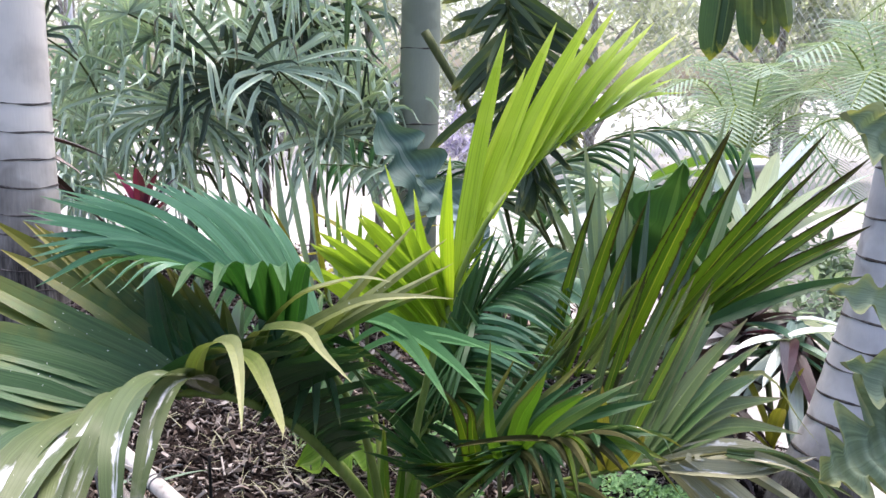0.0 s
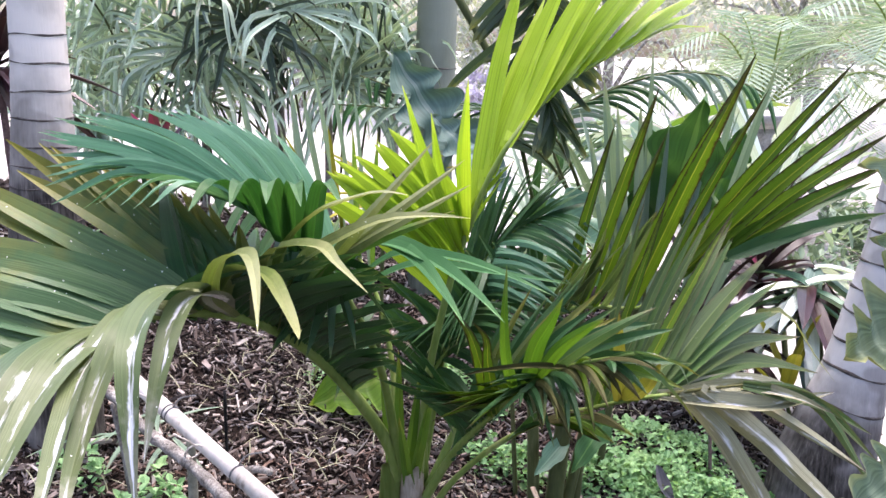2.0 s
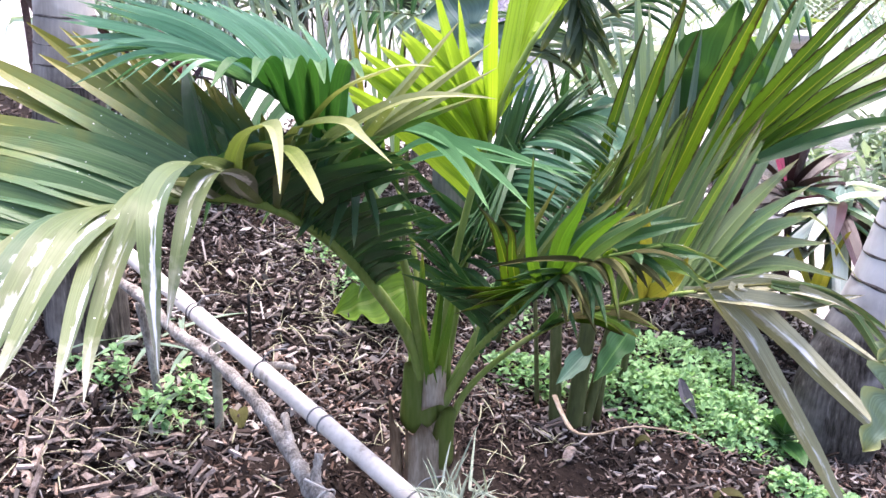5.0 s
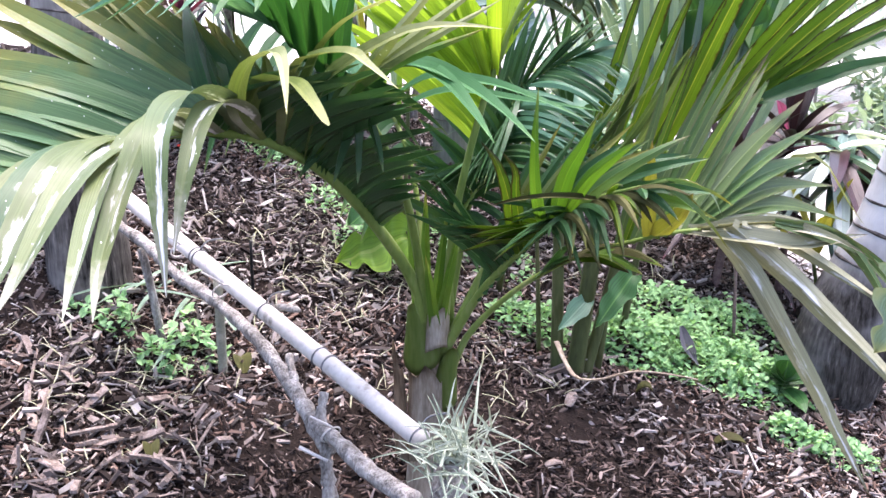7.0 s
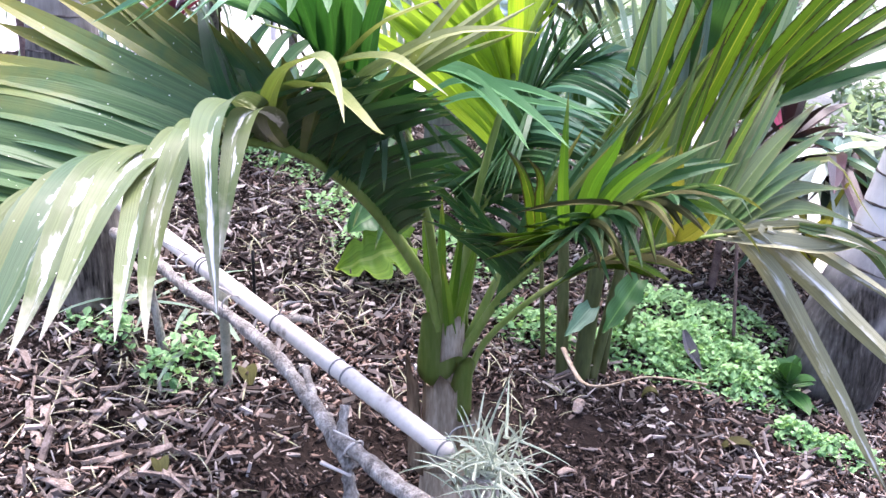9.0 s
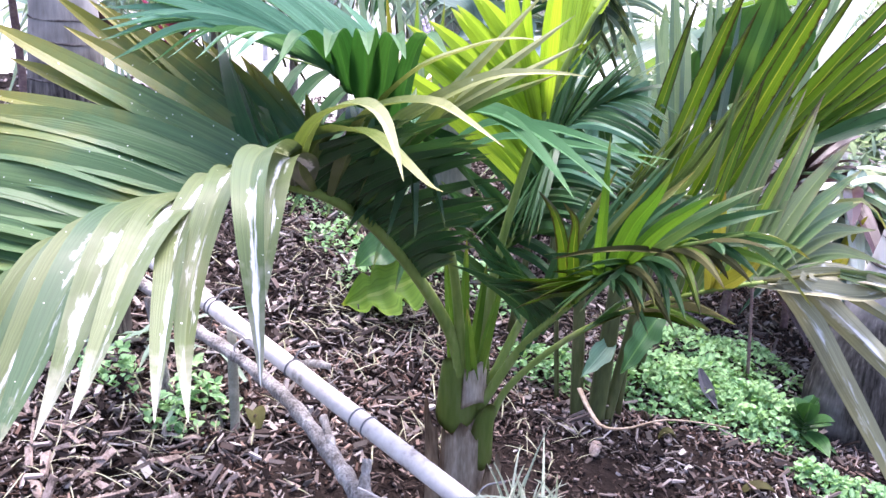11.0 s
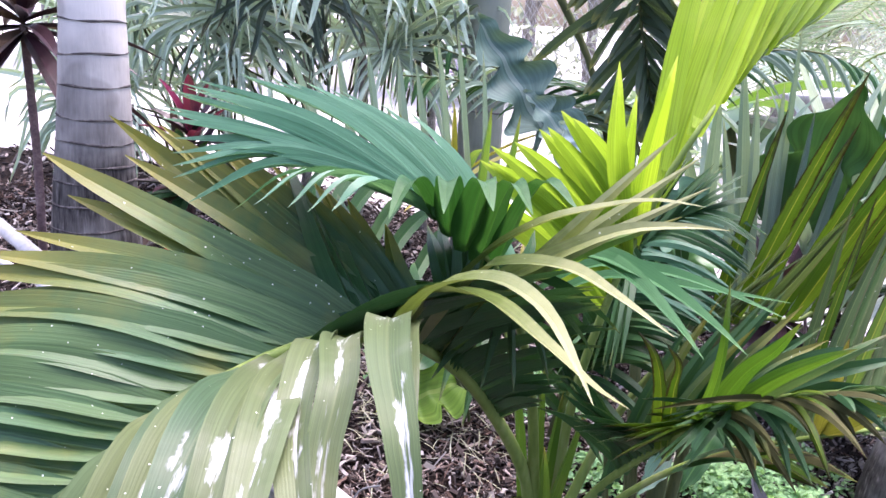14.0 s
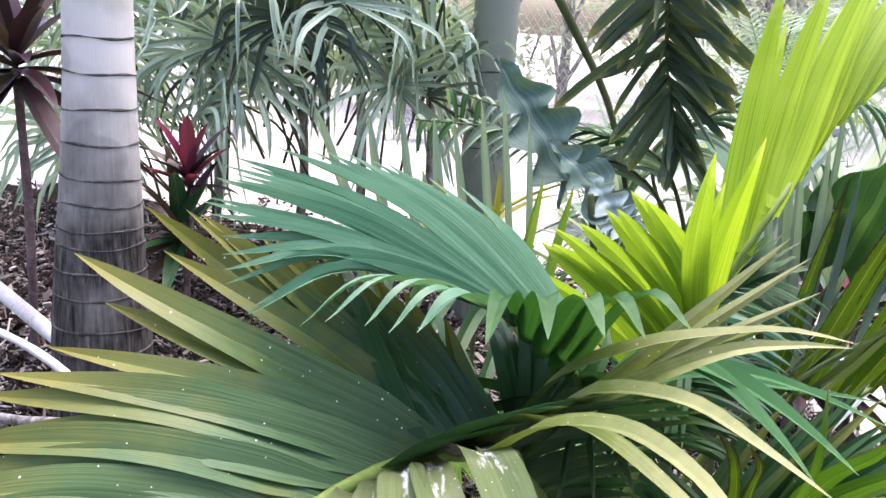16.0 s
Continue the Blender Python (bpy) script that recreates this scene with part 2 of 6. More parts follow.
M_LEAFDARK = leaf_material("dark broad leaf", (0.014, 0.06, 0.016), (0.05, 0.13, 0.035), (0.1, 0.2, 0.05), rough=0.34, tip_from=0.95, glow=0.15, blotch=0.1, rib=(0.15, 0.28, 0.08), gloss=0.25, veins=1.0)
M_WEED = leaf_material("weed leaf", (0.04, 0.14, 0.05), (0.32, 0.52, 0.25), (0.4, 0.5, 0.2), rough=0.5, tip_from=0.95, glow=0.3, spread=1.0)
M_CORDY = leaf_material("dark red cordyline leaf", (0.013, 0.013, 0.012), (0.036, 0.016, 0.02), (0.11, 0.02, 0.034), rough=0.28, tip_from=0.95, glow=0.1, spread=0.9, gloss=0.3)
M_PINK = leaf_material("pink cordyline leaf", (0.26, 0.028, 0.085), (0.1, 0.04, 0.048), (0.24, 0.04, 0.08), rough=0.36, tip_from=0.95, glow=0.25, gloss=0.1)
M_SILVER = leaf_material("silvery leaf", (0.3, 0.39, 0.36), (0.58, 0.65, 0.62), (0.22, 0.32, 0.26), gloss=0.4, rough=0.3, tip_from=0.95, glow=0.2, spread=0.8)
M_STRIPE = leaf_material("yellow striped leaf", (0.32, 0.28, 0.03), (0.14, 0.16, 0.03), (0.1, 0.05, 0.03), rough=0.4, tip_from=0.93, glow=0.3, blotch=0.6)
# haze and glare of the distance are put into these pale leaf colours
M_FAR = leaf_material("haze paled distant leaf", (0.2, 0.24, 0.19), (0.46, 0.49, 0.43), (0.5, 0.52, 0.44), rough=0.6, tip_from=0.95, glow=0.35, spread=1.0)
M_FARPALM = leaf_material("haze paled palm leaf", (0.15, 0.22, 0.16), (0.32, 0.41, 0.32), (0.36, 0.4, 0.28), rough=0.5, tip_from=0.95, glow=0.3, spread=0.9)
M_AIR = leaf_material("air plant leaf", (0.17, 0.22, 0.15), (0.42, 0.46, 0.36), (0.42, 0.38, 0.28), rough=0.7, tip_from=0.9, glow=0.1, spread=0.9)
M_PETIOLE = rough_material("green palm stalk", [(0.085, 0.135, 0.03), (0.15, 0.21, 0.05), (0.23, 0.26, 0.1)], scale=14, rough=0.42, relief=0.15, stretch=(1, 1, 0.15))
M_STALK = rough_material("dark leaf stalk", [(0.03, 0.036, 0.018), (0.065, 0.08, 0.03), (0.12, 0.12, 0.055)], scale=18, rough=0.5, relief=0.2, stretch=(1, 1, 0.2))
M_SHEATH = rough_material("papery palm sheath", [(0.1, 0.07, 0.045), (0.3, 0.235, 0.165), (0.5, 0.43, 0.33)], scale=24, rough=0.75, relief=0.6, stretch=(1, 1, 0.2))
M_PAPER = rough_material("pale papery sheath", [(0.2, 0.155, 0.11), (0.44, 0.375, 0.29), (0.68, 0.62, 0.52)], scale=30, rough=0.7, relief=0.6, stretch=(1, 1, 0.2))
M_SOIL = rough_material("dark soil", [(0.006, 0.004, 0.003), (0.014, 0.01, 0.008), (0.035, 0.025, 0.02)], scale=30, rough=0.95, relief=0.9, distance=0.012)
M_CHIP = rough_material("wood chip", [(0.007, 0.005, 0.0045), (0.02, 0.015, 0.0125), (0.053, 0.04, 0.034), (0.11, 0.087, 0.075), (0.21, 0.175, 0.155), (0.44, 0.395, 0.36)], scale=30, rough=0.85, relief=0.5, distance=0.003, stretch=(1, 1, 1), islands=0.75)
M_LITTER = rough_material("leaf scrap", [(0.035, 0.03, 0.026), (0.1, 0.088, 0.077), (0.2, 0.18, 0.16), (0.38, 0.35, 0.32)], scale=40, rough=0.8, relief=0.4, islands=0.7)
M_CHIP_RED = rough_material("red brown wood chip", [(0.02, 0.012, 0.009), (0.058, 0.036, 0.027), (0.125, 0.082, 0.063), (0.225, 0.16, 0.126), (0.39, 0.31, 0.26)], scale=30, rough=0.85, relief=0.5, distance=0.003, islands=0.75)
M_SLAB = rough_material("split bark", [(0.04, 0.032, 0.027), (0.14, 0.11, 0.092), (0.26, 0.21, 0.18), (0.4, 0.34, 0.3)], scale=40, rough=0.9, relief=0.9, distance=0.006, stretch=(1, 1, 1))
M_GRAVEL = rough_material("pale gravel", [(0.26, 0.245, 0.225), (0.39, 0.37, 0.35), (0.53, 0.51, 0.49)], scale=25, rough=0.9, relief=0.5)
M_PIPE = rough_material("weathered pvc pipe", [(0.2, 0.17, 0.14), (0.5, 0.46, 0.41), (0.6, 0.56, 0.51), (0.66, 0.62, 0.57)], scale=12, rough=0.6, relief=0.15, stretch=(1, 1, 1))
M_TIE = rough_material("grey plastic tie", [(0.1, 0.1, 0.1), (0.2, 0.2, 0.2)], rough=0.5, relief=0.1)
M_BRANCH = rough_material("weathered branch", [(0.026, 0.022, 0.019), (0.15, 0.135, 0.118), (0.3, 0.28, 0.25), (0.52, 0.5, 0.46)], scale=34, rough=0.9, relief=1.0, distance=0.012, stretch=(1, 1, 0.5))
M_POST = rough_material("grey green stake", [(0.12, 0.12, 0.09), (0.2, 0.2, 0.15), (0.3, 0.29, 0.23)], scale=25, rough=0.8)
M_STONE = rough_material("grey stone", [(0.12, 0.11, 0.1), (0.3, 0.29, 0.27), (0.45, 0.43, 0.4)], scale=20, rough=0.9)
M_WIRE = rough_material("galvanised wire", [(0.35, 0.36, 0.37), (0.5, 0.5, 0.52)], rough=0.4, relief=0.05)
M_LAVENDER = leaf_material("lavender blossom", (0.3, 0.26, 0.5), (0.45, 0.42, 0.6), (0.4, 0.45, 0.4), rough=0.6, tip_from=0.95, glow=0.3, spread=1.0)
M_RED = rough_material("red petal", [(0.6, 0.04, 0.02), (0.75, 0.08, 0.05)], rough=0.5, relief=0.1)


def trunk_material(name, pale, mid, dark, fade0, fade1, foot=None):
    """A ringed palm trunk: smooth and pale above, grey and cracked towards the foot."""
    m, nt, b = blank(name)
    tex = nt.nodes.new("ShaderNodeTexCoord")
    sep = nt.nodes.new("ShaderNodeSeparateXYZ")
    nt.links.new(tex.outputs["Object"], sep.inputs[0])
    mp = nt.nodes.new("ShaderNodeMapping")
    mp.inputs["Scale"].default_value = (85, 85, 10)
    nt.links.new(tex.outputs["Object"], mp.inputs[0])
    crack = node(nt, "ShaderNodeTexNoise", Scale=1.0, Detail=5.0, Roughness=0.65)
    nt.links.new(mp.outputs[0], crack.inputs[0])
    cloud = node(nt, "ShaderNodeTexNoise", Scale=7.0, Detail=5.0)
    nt.links.new(tex.outputs["Object"], cloud.inputs[0])
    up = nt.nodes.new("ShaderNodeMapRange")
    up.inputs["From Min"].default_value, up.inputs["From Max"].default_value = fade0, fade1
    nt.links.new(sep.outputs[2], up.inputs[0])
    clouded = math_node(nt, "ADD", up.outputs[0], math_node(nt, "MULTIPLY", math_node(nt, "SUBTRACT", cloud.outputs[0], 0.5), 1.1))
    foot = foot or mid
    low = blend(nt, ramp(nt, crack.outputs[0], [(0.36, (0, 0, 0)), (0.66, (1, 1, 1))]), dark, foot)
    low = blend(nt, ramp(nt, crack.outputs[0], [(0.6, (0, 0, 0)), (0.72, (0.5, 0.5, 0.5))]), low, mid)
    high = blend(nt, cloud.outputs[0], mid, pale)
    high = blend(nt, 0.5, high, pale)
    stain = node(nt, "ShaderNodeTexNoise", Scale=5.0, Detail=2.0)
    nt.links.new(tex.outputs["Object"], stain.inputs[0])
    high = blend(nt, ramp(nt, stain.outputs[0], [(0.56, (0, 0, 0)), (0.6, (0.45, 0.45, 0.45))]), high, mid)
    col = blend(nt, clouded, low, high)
    nt.links.new(col, b.inputs["Base Color"])
    b.inputs["Roughness"].default_value = 0.75
    b.inputs["Specular IOR Level"].default_value = 0.1
    bump = node(nt, "ShaderNodeBump", Strength=0.4, Distance=0.004)
    nt.links.new(crack.outputs[0], bump.inputs["Height"])
    nt.links.new(bump.outputs[0], b.inputs["Normal"])
    return m


# ---- building tools ----
def spline(pts, n):
    """n + 1 places along a smooth curve through the points, evenly spread."""
    p = [np.array(q, float) for q in pts]
    if len(p) == 1:
        return np.array([p[0]] * (n + 1))
    ext = [2 * p[0] - p[1], *p, 2 * p[-1] - p[-2]]
    out = []
    for k in range(len(p) - 1):
        a, b, c, d = ext[k:k + 4]
        for u in np.linspace(0, 1, 16, endpoint=False):
            out.append(0.5 * (2 * b + (c - a) * u + (2 * a - 5 * b + 4 * c - d) * u * u + (3 * b - a - 3 * c + d) * u ** 3))
    out.append(p[-1])
    out = np.array(out)
    run = np.r_[0, np.cumsum(np.linalg.norm(np.diff(out, axis=0), axis=1))]
    want = np.linspace(0, run[-1], n + 1)
    return np.stack([np.interp(want, run, out[:, k]) for k in range(3)], 1)


def spread_points(pts, n):
    """n + 1 places between the points, evenly by their order."""
    p = np.array(pts, float)
    x = np.linspace(0, len(p) - 1, n + 1)
    return np.stack([np.interp(x, np.arange(len(p)), p[:, k]) for k in range(3)], 1)


def unit(v):
    return v / max(1e-9, np.linalg.norm(v))


class Sheet:
    """Gathers blades into one mesh with a UV map: u along the blade, v across."""

    def __init__(self):
        self.v, self.f, self.t, self.ribs = [], [], [], set()

    def blade(self, line, across, width, fold=0.25, shape="lance", wave=0.0, seed=0.0):
        n = len(line) - 1
        k0 = len(self.v)
        for k, p in enumerate(line):
            u = k / n
            t = unit(line[min(n, k + 1)] - line[max(0, k - 1)])
            s = across - t * np.dot(across, t)
            s = unit(s + np.cross(t, (0.01, 0.02, 1.0)) * 0.05)
            up = np.cross(s, t)
            if shape == "lance":
                w = min(1.0, 0.55 + 2.2 * u) * max(0.0, 1 - u ** 2.8) ** 0.9
            elif shape == "oval":
                w = math.sin(math.pi * min(1.0, 0.06 + 0.94 * u) ** 0.85)
            elif shape == "strap":
                w = min(1.0, 0.6 + 2.0 * u) * max(0.0, 1 - u ** 6) ** 0.7
            else:
                w = max(0.0, 1 - u) ** 0.8
            w = max(w, 0.02) * width * 0.5
            lift = fold * w + wave * w * math.sin(9 * u + seed)
            self.v += [tuple(p + s * w + up * lift), tuple(p - up * 0.15 * w), tuple(p - s * w + up * (2 * fold * w - lift))]
            self.t += [(u, 0.0), (u, 0.5), (u, 1.0)]
            self.ribs.add(len(self.v) - 2)
        for k in range(n):
            a = k0 + 3 * k
            self.f += [(a, a + 1, a + 4, a + 3), (a + 1, a + 2, a + 5, a + 4)]

    def mesh(self, name, mats, smooth=True):
        me = bpy.data.meshes.new(name)
        me.from_pydata(self.v, [], self.f)
        layer = me.uv_layers.new(name="UVMap")
        loops = np.zeros(len(me.loops), np.int32)
        me.loops.foreach_get("vertex_index", loops)
        layer.data.foreach_set("uv", np.array(self.t, np.float32)[loops].ravel())
        for m in (mats if isinstance(mats, (list, tuple)) else [mats]):
            me.materials.append(m)
        if smooth:
            me.polygons.foreach_set("use_smooth", [True] * len(me.polygons))
        me.update()
        if self.ribs:
            # a crisp crease along each midrib
            ends = np.zeros(2 * len(me.edges), np.int32)
            me.edges.foreach_get("vertices", ends)
            rib = np.zeros(len(me.vertices), bool)
            rib[list(self.ribs)] = True
            crease = me.attributes.new("sharp_edge", "BOOLEAN", "EDGE")
            crease.data.foreach_set("value", rib[ends.reshape(-1, 2)].all(axis=1))
        return me


def tube_into(bm, line, radii, seg=8, flat=1.0):
    """A rod of changing thickness along a line, closed at both ends."""
    rings = []
    n = len(line) - 1
    side = None
    for k, p in enumerate(line):
        t = unit(line[min(n, k + 1)] - line[max(0, k - 1)])
        if side is None:
            side = unit(np.cross(t, (0.3, 0.2, 1.0)) if abs(t[2]) < 0.95 else np.cross(t, (1.0, 0.0, 0.0)))
        side = unit(side - t * np.dot(side, t))
        up = np.cross(t, side)
        r = radii[k]
        rings.append([bm.verts.new(p + r * (math.cos(a) * side + flat * math.sin(a) * up)) for a in np.linspace(0, 2 * math.pi, seg, endpoint=False)])
    for a, b in zip(rings, rings[1:]):
        for k in range(seg):
            bm.faces.new((a[k], a[(k + 1) % seg], b[(k + 1) % seg], b[k]))
    bm.faces.new(rings[0][::-1])
    bm.faces.new(rings[-1])
    for f in bm.faces:
        f.smooth = True


def rod(pts, r0, r1, n=14, seg=8, flat=1.0, knots=0.0):
    bm = bmesh.new()
    line = spline(pts, n)
    tube_into(bm, line, [(r0 + (r1 - r0) * k / n) * (1 + knots * rnd.uniform(-1, 1)) for k in range(n + 1)], seg, flat)
    return bm


def as_mesh(name, bm, material):
    if isinstance(bm, bpy.types.Mesh):
        return bm
    me = bpy.data.meshes.new(name)
    bm.normal_update()
    bm.to_mesh(me)
    bm.free()
    me.materials.append(material)
    return me


def thing(name, at, label, category, group="", kind=""):
    """An empty at a thing's base, that carries its parts."""
    ob = new(name)
    ob.location = at
    ob.empty_display_size = 0.05
    return tagged(ob, label, category, group, kind)


def part(name, bm, material, parent, label=""):
    """One mesh, given in the world's own places, under a thing or a part."""
    ob = new(name, as_mesh(name, bm, material))
    ob.parent = parent
    if parent.type == "EMPTY":
        ob.matrix_parent_inverse = Matrix.Translation(-Vector(parent.location))
    if label:
        ob["label"] = label
    return ob


def solo(name, bm, material, label, category, group="", kind=""):
    return tagged(new(name, as_mesh(name, bm, material)), label, category, group, kind)


def blade_line(root, tip, bow, n, out=(0.0, 0.0, 0.0), late=0.8):
    """An arching line from root to tip: bow lifts it, out pushes its start aside."""
    root, tip = np.array(root, float), np.array(tip, float)
    reach = tip - root
    a = root + 0.34 * reach + np.array(bow) + np.array(out)
    b = root + 0.74 * reach + np.array(bow) * late
    u = np.linspace(0, 1, n + 1)[:, None]
    return (1 - u) ** 3 * root + 3 * u * (1 - u) ** 2 * a + 3 * u * u * (1 - u) * b + u ** 3 * tip


def frond(palm, name, rachis, r0, r1, sides, label="", n=24, material=None, seed=1, mess=0.012, shape="lance", fold=(0.28, 0.5)):
    """A feather leaf: a stalk through the points of rachis, and rows of leaflets from it to a line of tips.
    A side: (count, from, to along the stalk, tips, bow, width, material and, if wanted, how late it bends)."""
    g = random.Random(seed)
    line = spline(rachis, n)
    bm = bmesh.new()
    tube_into(bm, line, [r0 + (r1 - r0) * (k / n) ** 0.7 for k in range(n + 1)], 8, 0.8)
    stalk = part(name, bm, material or M_PETIOLE, palm, label)
    for count, s0, s1, tips, bow, width, mat, *more in sides:
        ends = spline(tips, count - 1) if len(tips) > 2 else spread_points(tips, count - 1)
        if len(tips) > 2:
            ends = spread_points(tips, count - 1) * 0.6 + ends * 0.4
        for k in range(count):
            s = (s0 + (s1 - s0) * k / max(1, count - 1)) * n
            i = min(n - 1, int(s))
            root = line[i] + (line[i + 1] - line[i]) * (s - i)
            ahead = unit(line[i + 1] - line[i])
            tip = ends[k] + np.array([g.gauss(0, mess) for _ in range(3)])
            size = np.linalg.norm(tip - root)
            lift = np.array(bow) * size * g.uniform(0.8, 1.2)
            sheet = Sheet()
            way = (tip - root) / size
            across = ahead - way * np.dot(ahead, way)
            level = np.cross(way, (0.0, 0.0, 1.0))
            level = level if np.dot(level, across) >= 0 else -level
            across = across + level * (1 - np.linalg.norm(across))
            sheet.blade(blade_line(root, tip, lift, 14, ahead * size * 0.06, more[0] if more else 0.8), across, width * g.uniform(0.85, 1.12), fold=g.uniform(*fold), wave=0.08, seed=g.uniform(0, 6), shape=shape)
            m = mat[k * len(mat) // count] if isinstance(mat, list) else mat
            part("leaflet", sheet.mesh("leaflet", m), m, stalk)
    return stalk


def leaflet(stalk, pts, width, mat, face=None, fold=0.35, shape="lance", n=20, wave=0.1, seed=0.0):
    """One leaflet through its own few places. face: the way its upper side looks; else it arches in its own plane."""
    line = spline(pts, n)
    if face is None:
        chord = line[-1] - line[0]
        across = np.cross(chord, line[n // 2] - line[0])
        if np.linalg.norm(across) < 1e-4 * np.linalg.norm(chord):
            across = np.cross(chord, (0.0, 0.0, 1.0))
        across = unit(across)
    else:
        across = unit(np.cross(line[-1] - line[0], face))
    if np.cross(across, line[n // 3] - line[0])[2] < 0:
        across = -across
    sheet = Sheet()
    sheet.blade(line, across, width, fold=fold, wave=wave, seed=seed, shape=shape)
    return part("leaflet", sheet.mesh("leaflet", mat), mat, stalk)


def fan(stalk, count, roots, mids, tips, width, mats, seed=1, mess=0.006, face=None, fold=(0.25, 0.5), shape="lance"):
    """A row of leaflets whose roots, bends and tips each follow a line of places."""
    g = random.Random(seed)
    lines = [spline(p, max(1, count - 1)) for p in (np.array(roots) - (0.0, 0.0, 0.005), mids, tips)]
    for k in range(count):
        a, b, c = (q[k] for q in lines)
        jolt = np.array([g.gauss(0, mess) for _ in range(3)])
        m = mats[k % len(mats)] if isinstance(mats, list) else mats
        leaflet(stalk, [a, b + jolt * 0.5, c + jolt], width * g.uniform(0.85, 1.12), m, face, g.uniform(*fold), shape, 16, 0.12, g.uniform(0, 6))


def ground_z(x, y):
    """The bank: it falls to the right and climbs away from the camera."""
    xc = max(-1.7, min(1.5, x)) + 0.05 * (x - max(-1.7, min(1.5, x)))
    yc = min(4.6, max(-0.5, y))
    z = 0.125 - 0.26 * xc + 0.154 * (yc - 2.5)
    z += 0.05 * math.exp(-((x + 0.35) ** 2 + (y - 2.95) ** 2) / 0.18)
    z -= 0.05 * math.exp(-((x - 0.02) ** 2 + (y - 1.95) ** 2) / 0.05)
    far = max(0.0, min(1.0, (y - 4.2) / 2.5))
    return z * (1 - far) + far * (0.42 - 0.02 * x)


# ---- ground ----
def ground_sheet():
    bm = bmesh.new()
    xs = [-60, -30, -15] + [-9 + 0.31 * k for k in range(20)] + [-2.8 + 0.07 * k for k in range(75)] + [2.65 + 0.3 * k for k in range(20)] + [14, 30, 60]
    ys = [-40, -15, -6, -3, -1.5, -0.6] + [0 + 0.07 * k for k in range(72)] + [5.25, 5.6, 6.4, 7.5, 9, 12, 17, 25, 45, 90]
    grid = []
    for y in ys:
        row = []
        for x in xs:
            near = 1.0 if -2.8 <= x <= 2.6 and 0 <= y <= 5.2 else 0.0
            bumps = 0.022 * noise.noise(Vector((x * 3.1, y * 3.1, 0.3))) + 0.012 * noise.noise(Vector((x * 11, y * 11, 2.0)))
            row.append(bm.verts.new((x, y, ground_z(x, y) + near * bumps)))
        grid.append(row)
    for j in range(len(ys) - 1):
        for i in range(len(xs) - 1):
            f = bm.faces.new((grid[j][i], grid[j][i + 1], grid[j + 1][i + 1], grid[j + 1][i]))
            f.smooth = True
            cx, cy = (xs[i] + xs[i + 1]) / 2, (ys[j] + ys[j + 1]) / 2
            edge = 4.7 + 0.25 * math.sin(cx * 2.1) + 0.15 * noise.noise(Vector((cx * 3, cy * 3, 1.0))) - 0.7 * max(0.0, min(1.0, (-1.0 - cx) / 0.4)) - 0.95 * max(0.0, min(1.0, (cx - 0.7) / 0.4))
            f.material_index = 1 if cy > edge else 0
    me = bpy.data.meshes.new("ground")
    bm.to_mesh(me)
    bm.free()
    me.materials.append(M_SOIL)
    me.materials.append(M_GRAVEL)
    return tagged(new("ground", me), "dark mulched garden bank running out to pale gravel", "ground", kind="structure")


ground_sheet()


def mulch(name, count, region, sizes, label, seed, keep=None, lift=0.006, pile=0.02, tip=0.5, material=None):
    """Loose chips strewn over the ground: split, splintered pieces heaped at all angles."""
    g = random.Random(seed)
    verts, faces = [], []
    while count > 0:
        x, y = g.uniform(*region[0]), g.uniform(*region[1])
        if keep and not keep(x, y):
            continue
        count -= 1
        a, b, c = (g.uniform(*s) for s in sizes)
        if g.random() < 0.35:
            a, b = a * 1.7, b * 0.4
        heap = 0.5 + 0.5 * noise.noise(Vector((x * 7, y * 7, 3.0)))
        m = Matrix.Translation((x, y, ground_z(x, y) + g.random() * pile * heap * 1.6 + lift - 0.004)) @ Euler((g.gauss(0, tip), g.gauss(0, tip), g.uniform(0, 6.3))).to_matrix().to_4x4()
        k = len(verts)
        j = [g.uniform(0.35, 1.0) for _ in range(4)]
        skew = g.uniform(-0.5, 0.5) * b
        for sx, sy, sz, q in ((-1, -1, -1, 0), (1, -1, -1, 1), (1, 1, -1, 2), (-1, 1, -1, 3), (-1, -1, 1, 0), (1, -1, 1, 1), (1, 1, 1, 2), (-1, 1, 1, 3)):
            verts.append(tuple(m @ Vector((sx * a * (0.6 + 0.4 * j[q]) / 2, sy * b * j[(q + 1) % 4] / 2 + sx * skew, sz * c / 2))))
        faces += [tuple(k + q for q in f) for f in ((3, 2, 1, 0), (4, 5, 6, 7), (0, 1, 5, 4), (1, 2, 6, 5), (2, 3, 7, 6), (3, 0, 4, 7))]
    me = bpy.data.meshes.new(name)
    me.from_pydata(verts, [], faces)
    me.materials.append(material or M_CHIP)
    return tagged(new(name, me), label, "mulch", kind="stuff")


def reddish(x, y):
    """Where the fresher red chips lie, in drifts."""
    return noise.noise(Vector((x * 1.6 + 4, y * 1.6, 0))) > -0.05


def bed(cx, cy, rx, ry):
    """A patch with a ragged, thinning edge, and fewer chips on the dug soil round the stem."""
    g = random.Random(17)
    return lambda x, y: ((x - cx) / rx) ** 2 + ((y - cy) / ry) ** 2 + 0.35 * noise.noise(Vector((x * 1.8, y * 1.8, 5.0))) + g.uniform(-0.25, 0.25) < 1 and g.random() > 0.6 * math.exp(-((x - 0.25) ** 2 + (y - 1.8) ** 2) / 0.1)


